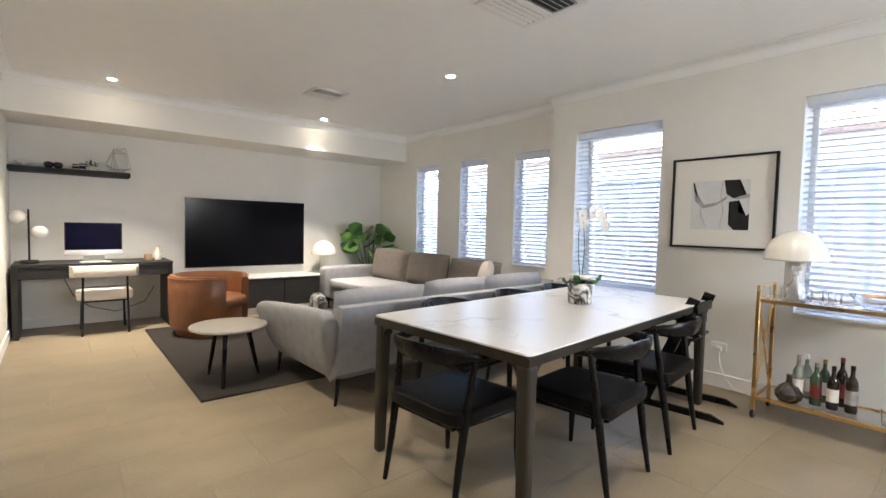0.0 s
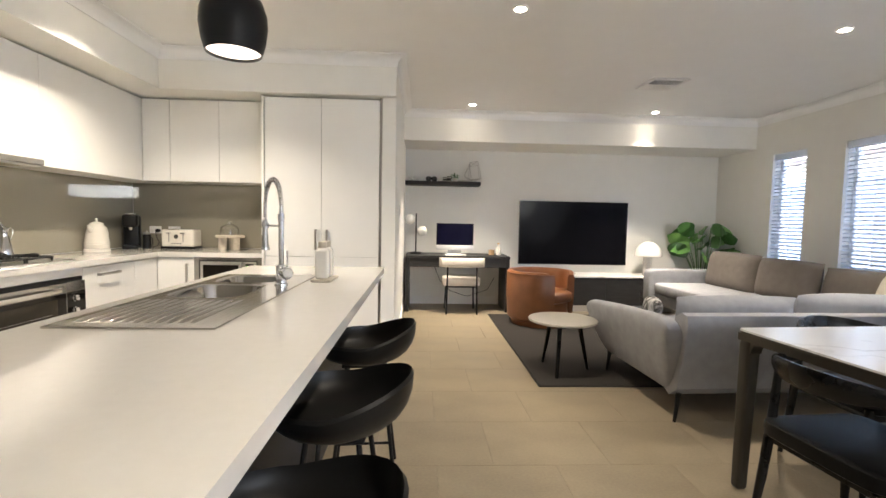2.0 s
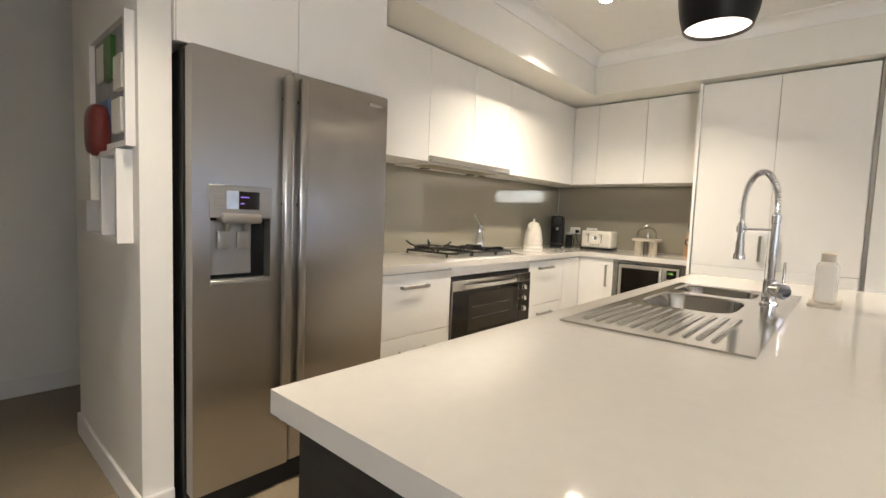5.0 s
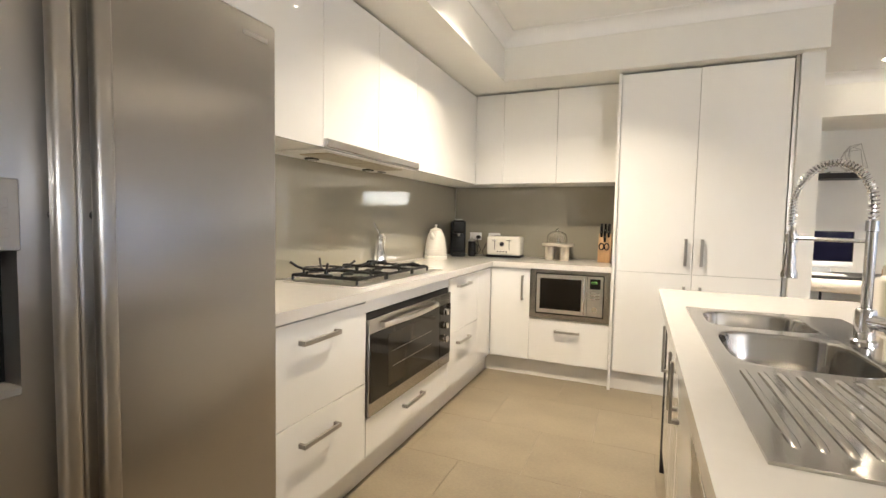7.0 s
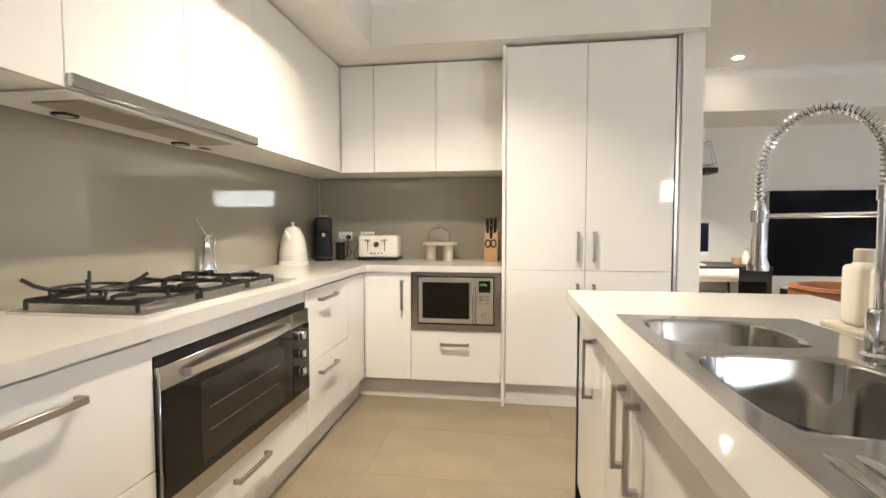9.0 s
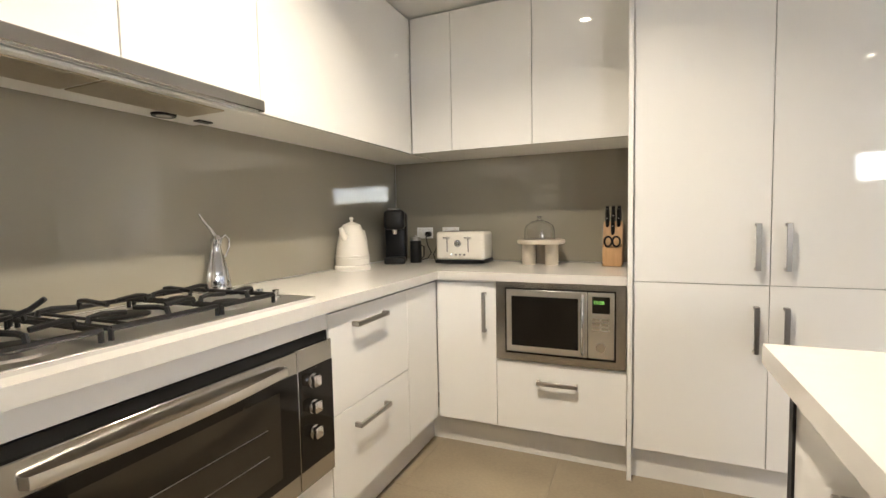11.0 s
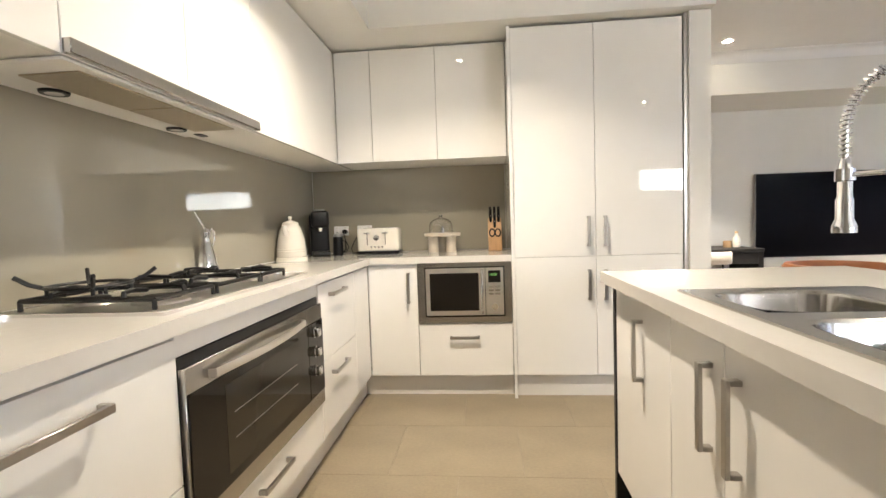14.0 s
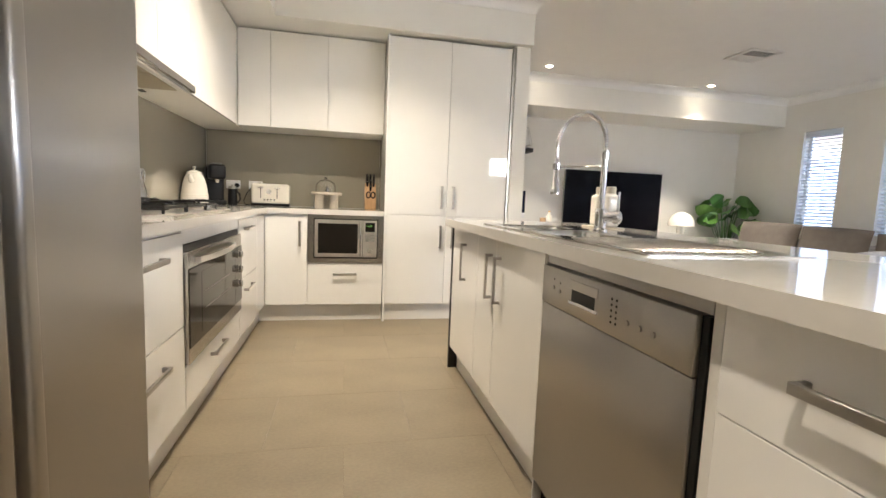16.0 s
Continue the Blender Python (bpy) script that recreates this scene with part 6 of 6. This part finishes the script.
for p in ((0.07, -0.02, 0.60), (0.13, -0.03, 0.60), (0.19, -0.03, 0.56), (0.22, -0.03, 0.51), (-0.02, 0.0, 0.58), (-0.01, 0.0, 0.53), (0.03, 0.0, 0.56)):
    bm = bmesh.new()
    for k in range(5):
        a = k * 2 * math.pi / 5 + rnd.uniform(0, 0.5)
        d = Vector((math.cos(a) * 0.8, -0.25, math.sin(a)))
        pillow(bm, Vector(p) + d * 0.026, (0.026, 0.006, 0.026), 0.9, 10, 6)
    pillow(bm, Vector(p) + Vector((0, -0.014, -0.004)), (0.008, 0.01, 0.008), 0.9, 8, 6)
    part("flower", bm, OPAL, oc, "white orchid flower")

# picture
pf = thing("framed_picture", "abstract black ink artwork in a thin black frame", "picture", (W1 - 0.001, -3.432, 1.108), -90)
FW, FH = 0.374, 0.73
bm = bmesh.new()
for a in ((-FW, -FW + 0.016, 0, FH), (FW - 0.016, FW, 0, FH), (-FW + 0.016, FW - 0.016, 0, 0.016), (-FW + 0.016, FW - 0.016, FH - 0.016, FH)):
    box(bm, a[0], a[1], -0.03, 0.0, a[2], a[3], 0.002)
part("frame", bm, BLACKM, pf)
part("mat_board", B(-FW + 0.016, FW - 0.016, -0.012, -0.004, 0.016, FH - 0.016), PAPER, pf)
art = part("print", B(-0.22, 0.20, -0.0135, -0.0122, 0.15, 0.54), mat("grey_print_paper", (0.67, 0.67, 0.66), 0.7, var=0.08, scale=9), pf, "pale grey print")


def inkshape(pts, m, y=-0.0145):
    bm = bmesh.new()
    f = [bm.verts.new((x, y, z)) for x, z in pts]
    g = [bm.verts.new((x, y + 0.0008, z)) for x, z in pts]
    n = len(pts)
    bm.faces.new(f)
    bm.faces.new(g[::-1])
    for k in range(n):
        bm.faces.new((f[k], f[(k + 1) % n], g[(k + 1) % n], g[k]))
    bmesh.ops.triangulate(bm, faces=bm.faces)
    part("brush_mark", bm, m, art)


inkshape([(0.02, 0.54), (0.13, 0.54), (0.14, 0.47), (0.18, 0.42), (0.12, 0.39), (0.08, 0.40), (0.04, 0.43)], INK)
inkshape([(0.06, 0.37), (0.13, 0.38), (0.15, 0.33), (0.12, 0.29), (0.18, 0.26), (0.20, 0.28), (0.20, 0.15), (0.10, 0.15), (0.06, 0.19), (0.08, 0.27)], INK)
inkshape([(0.10, 0.40), (0.20, 0.43), (0.20, 0.40), (0.12, 0.385)], INKG, -0.0152)
inkshape([(-0.20, 0.44), (-0.17, 0.43), (-0.12, 0.35), (-0.02, 0.37), (0.05, 0.42), (0.04, 0.39), (-0.04, 0.34), (-0.13, 0.32), (-0.19, 0.38)], INKG)
inkshape([(-0.21, 0.53), (-0.20, 0.53), (-0.17, 0.42), (-0.18, 0.41), (-0.20, 0.46)], INK)
for pts in ([(-0.15, -0.0145, 0.33), (-0.14, -0.0145, 0.25), (-0.10, -0.0145, 0.17)], [(0.01, -0.0145, 0.53), (0.0, -0.0145, 0.42), (0.02, -0.0145, 0.30), (0.0, -0.0145, 0.18)]):
    part("brush_line", T(pts, 0.0018, 5), INKG, art)

# bar cart
bc = thing("bar_cart", "brushed gold bar cart with two glass shelves", "bar cart", (6.63, -3.855, 0), 0)
CL, CD = 0.98, 0.34
for x in (0, CD):
    for y in (0, -CL):
        part("post", B(x - 0.011, x + 0.011, y - 0.011, y + 0.011, 0.055, 0.895, 0.002), GOLD, bc)
        wh = part("caster", L([(0.026, -0.009), (0.03, -0.005), (0.03, 0.005), (0.026, 0.009)], n=18), BLACKP, bc)
        wh.data.transform(Matrix.Translation((x, y, 0.03)) @ Matrix.Rotation(radians(90), 4, "X"))
        part("fork", L([(0.012, 0.03), (0.012, 0.056)], (x, y, 0), 10), GOLD, wh)
for z in (0.15, 0.80):
    for x in (0, CD):
        part("rail", B(x - 0.009, x + 0.009, -CL + 0.011, -0.011, z - 0.018, z + 0.006, 0.002), GOLD, bc)
    for y in (0, -CL):
        part("rail", B(0.011, CD - 0.011, y - 0.009, y + 0.009, z - 0.018, z + 0.006, 0.002), GOLD, bc)
    part("glass_shelf", B(0.01, CD - 0.01, -CL + 0.01, -0.01, z - 0.006, z + 0.002, 0.001), GLASS, bc, "clear glass shelf")
for z in (0.885,):
    for y in (0, -CL):
        part("top_rail", B(0.0, CD, y - 0.006, y + 0.006, z - 0.006, z + 0.006, 0.002), GOLD, bc)
for y in (0, -CL):
    part("brace", T([(0.011, y, 0.17), (CD / 2, y, 0.48), (0.011, y, 0.78)], 0.007, 6), GOLD, bc)
    part("brace", T([(CD - 0.011, y, 0.17), (CD / 2, y, 0.48), (CD - 0.011, y, 0.78)], 0.007, 6), GOLD, bc)
ZT = 0.803
m = mushroom(6.81, -4.0, ZT, 0.95, "large white mushroom table lamp on the bar cart")

def tumbler(x, y, z, s=1.0, kind="tumbler"):
    g = thing("glass_tumbler", "clear cut glass tumbler on the bar cart", "glass", (x, y, z), 0, "bar glasses")
    part("bowl", L([(0.03 * s, 0.001), (0.036 * s, 0.085 * s), (0.034 * s, 0.085 * s), (0.028 * s, 0.012), (0, 0.012)], n=18), GLASS, g)


for x, y in ((6.71, -4.14), (6.71, -4.23), (6.79, -4.19), (6.70, -3.93), (6.77, -4.28)):
    tumbler(x, y, ZT)
dcn = thing("decanter", "clear glass decanter with a stopper", "decanter", (6.71, -4.03, ZT))
part("body", L([(0.05, 0.001), (0.055, 0.02), (0.05, 0.09), (0.02, 0.13), (0.016, 0.17), (0.022, 0.18), (0.018, 0.18), (0.012, 0.17), (0.016, 0.13), (0.045, 0.088), (0.05, 0.02), (0, 0.012)], n=22, cap=False), GLASS, dcn)
part("stopper", L([(0.012, 0.17), (0.012, 0.185), (0.026, 0.20), (0.028, 0.22), (0.015, 0.24), (0, 0.245)], n=18), GLASS, dcn)
bw2 = thing("glass_bowl", "clear glass bowl holding sliced citrus", "bowl", (6.79, -4.40, ZT))
part("bowl", L([(0.05, 0.001), (0.10, 0.05), (0.125, 0.085), (0.12, 0.085), (0.095, 0.052), (0.045, 0.008), (0, 0.008)], n=26), GLASS, bw2)
for k in range(4):
    part("citrus_slice", L([(0.0, 0.0), (0.035, 0.001), (0.037, 0.006), (0.035, 0.011), (0, 0.012)], (-0.05 + 0.035 * k, 0.02 * (-1) ** k, 0.07), 18), mat("orange_slice", (0.75, 0.35, 0.04), 0.4, var=0.2, scale=40), bw2)
ibk = thing("ice_bucket", "white ceramic ice bucket", "ice bucket", (6.78, -4.62, ZT))
part("bucket", L([(0.07, 0), (0.08, 0.01), (0.085, 0.13), (0.08, 0.13), (0.074, 0.015), (0, 0.015)], n=26), CERAM, ibk)


def bottle(x, y, r, h, m, cap, lab, desc):
    r *= 0.82
    b = thing("liquor_bottle", desc, "bottle", (x + 0.06, -4.06 + (y + 4.02) * 0.78, 0.1525), 0, "cart bottles")
    part("bottle", L([(r * 0.9, 0), (r, 0.008), (r, h * 0.6), (r * 0.85, h * 0.68), (r * 0.38, h * 0.78), (r * 0.34, h * 0.95), (0, h * 0.955)], n=20), m, b)
    part("cap", L([(r * 0.4, h * 0.9), (r * 0.4, h), (0, h * 1.002)], n=16), cap, b)
    part("label", L([(r * 1.012, h * 0.18), (r * 1.012, h * 0.48)], n=20, cap=False), lab, b)


GGRN = mat("green_glass", (0.05, 0.09, 0.05), 0.06, var=0.05, coat=0.6)
GDRK = mat("dark_bottle_glass", (0.02, 0.014, 0.01), 0.06, var=0.05, coat=0.6)
GRED = mat("red_foil", (0.18, 0.03, 0.025), 0.35, var=0.1)
PALEG = mat("pale_spirit_glass", (0.45, 0.5, 0.46), 0.05, var=0.05, coat=0.6, trans=0.7)
for a in ((6.71, -4.02, 0.038, 0.30, PALEG, CHROME, PAPER, "clear spirit bottle with a white label"),
          (6.81, -4.05, 0.036, 0.29, PALEG, TRIM, PAPER, "clear spirit bottle with a white label"),
          (6.71, -4.14, 0.038, 0.27, GGRN, CHROME, GRED, "green glass bottle with a red label"),
          (6.81, -4.17, 0.037, 0.28, GGRN, GOLD, PAPER, "green glass bottle with a pale label"),
          (6.70, -4.25, 0.037, 0.27, GDRK, BLACKP, PAPER, "dark wine bottle with a white label"),
          (6.81, -4.28, 0.037, 0.31, GDRK, GRED, GRED, "dark wine bottle with a red cap"),
          (6.72, -4.36, 0.038, 0.29, GDRK, BLACKP, INKG, "dark bottle with a grey label")):
    bottle(*a)
rbt = thing("round_decanter", "round dark glass decanter on the lower shelf", "decanter", (6.70, -4.03, 0.1525))
part("body", L([(0.05, 0), (0.075, 0.03), (0.078, 0.06), (0.05, 0.10), (0.018, 0.125), (0.016, 0.17), (0.02, 0.175), (0, 0.176)], n=24), GDRK, rbt)
for k in range(3):
    tumbler(6.71 + 0.07 * (k % 2), -4.5 - 0.09 * k, 0.1525)

# wall organiser beside the fridge
wo = thing("wall_organiser", "white wall organiser frame with notes and pockets", "wall organiser", (0.05, -4.136, 1.045))
part("upper_frame", holed([0, 0.02, 0.50, 0.52], [0.345, 0.365, 0.785, 0.805], 0, 0.03, {(1, 1)}), TRIM, wo)
part("lower_frame", holed([0, 0.02, 0.25, 0.27, 0.46, 0.48], [0.0, 0.02, 0.315, 0.335], 0, 0.05, {(1, 1), (3, 1)}), TRIM, wo)
for o in wo.children:
    o.data.transform(Matrix.Rotation(radians(90), 4, "X"))
part("pin_board", B(0.02, 0.50, -0.012, -0.003, 0.365, 0.785), INKG, wo)
for x, z, w, h, m in ((0.08, 0.62, 0.12, 0.14, PAPER), (0.24, 0.60, 0.1, 0.16, LEAF), (0.37, 0.55, 0.1, 0.12, PAPER), (0.12, 0.42, 0.14, 0.12, mat("blue_card", (0.2, 0.3, 0.5), 0.8)), (0.34, 0.40, 0.12, 0.12, PAPER)):
    part("note", B(x, x + w, -0.020 - 0.01 * (x > 0.2), -0.013, z, z + h, 0.001), m, wo)
part("red_pouch", pillow(bmesh.new(), (0.2, -0.045, 0.42), (0.08, 0.035, 0.10), 0.6, 16, 10), GRED, wo, "red fabric pouch")
part("papers", B(0.04, 0.2, -0.07, -0.02, 0.15, 0.40, 0.002), PAPER, wo, "folded white papers")

pc = thing("power_cable", "white cord hanging from the wall outlet", "cable")
part("plug_body", B(W1 - 0.04, W1 - 0.0105, -3.50, -3.465, 0.295, 0.33, 0.006, 2), TRIM, pc)
part("cable", T([(W1 - 0.03, -3.48, 0.30), (W1 - 0.03, -3.49, 0.2), (W1 - 0.03, -3.53, 0.1), (W1 - 0.05, -3.6, 0.03), (W1 - 0.06, -3.75, 0.006)], 0.0035, 6), TRIM, pc)

# floor tiles
PITCH, DEPTH = 0.60, 0.50
tile_cache = {}


def tile_mesh(w, d):
    k = (round(w, 3), round(d, 3))
    if k not in tile_cache:
        bm = B(-w / 2, w / 2, -d / 2, d / 2, -0.008, 0.0, 0.0004)
        me = bpy.data.meshes.new("floor_tile")
        bm.to_mesh(me)
        bm.free()
        me.materials.append(TILE)
        tile_cache[k] = me
    return tile_cache[k]


row = 0
y = -7.52
while y < 2.0:
    off = 0.315 if row % 2 else 0.0
    x = -1.505 + off
    while x < 7.4:
        o = new("floor_tile", tile_mesh(PITCH - 0.0010, DEPTH - 0.0010))
        o.parent = floor_ob
        o.location = (x + PITCH / 2, y + DEPTH / 2, 0)
        x += PITCH
    y += DEPTH
    row += 1
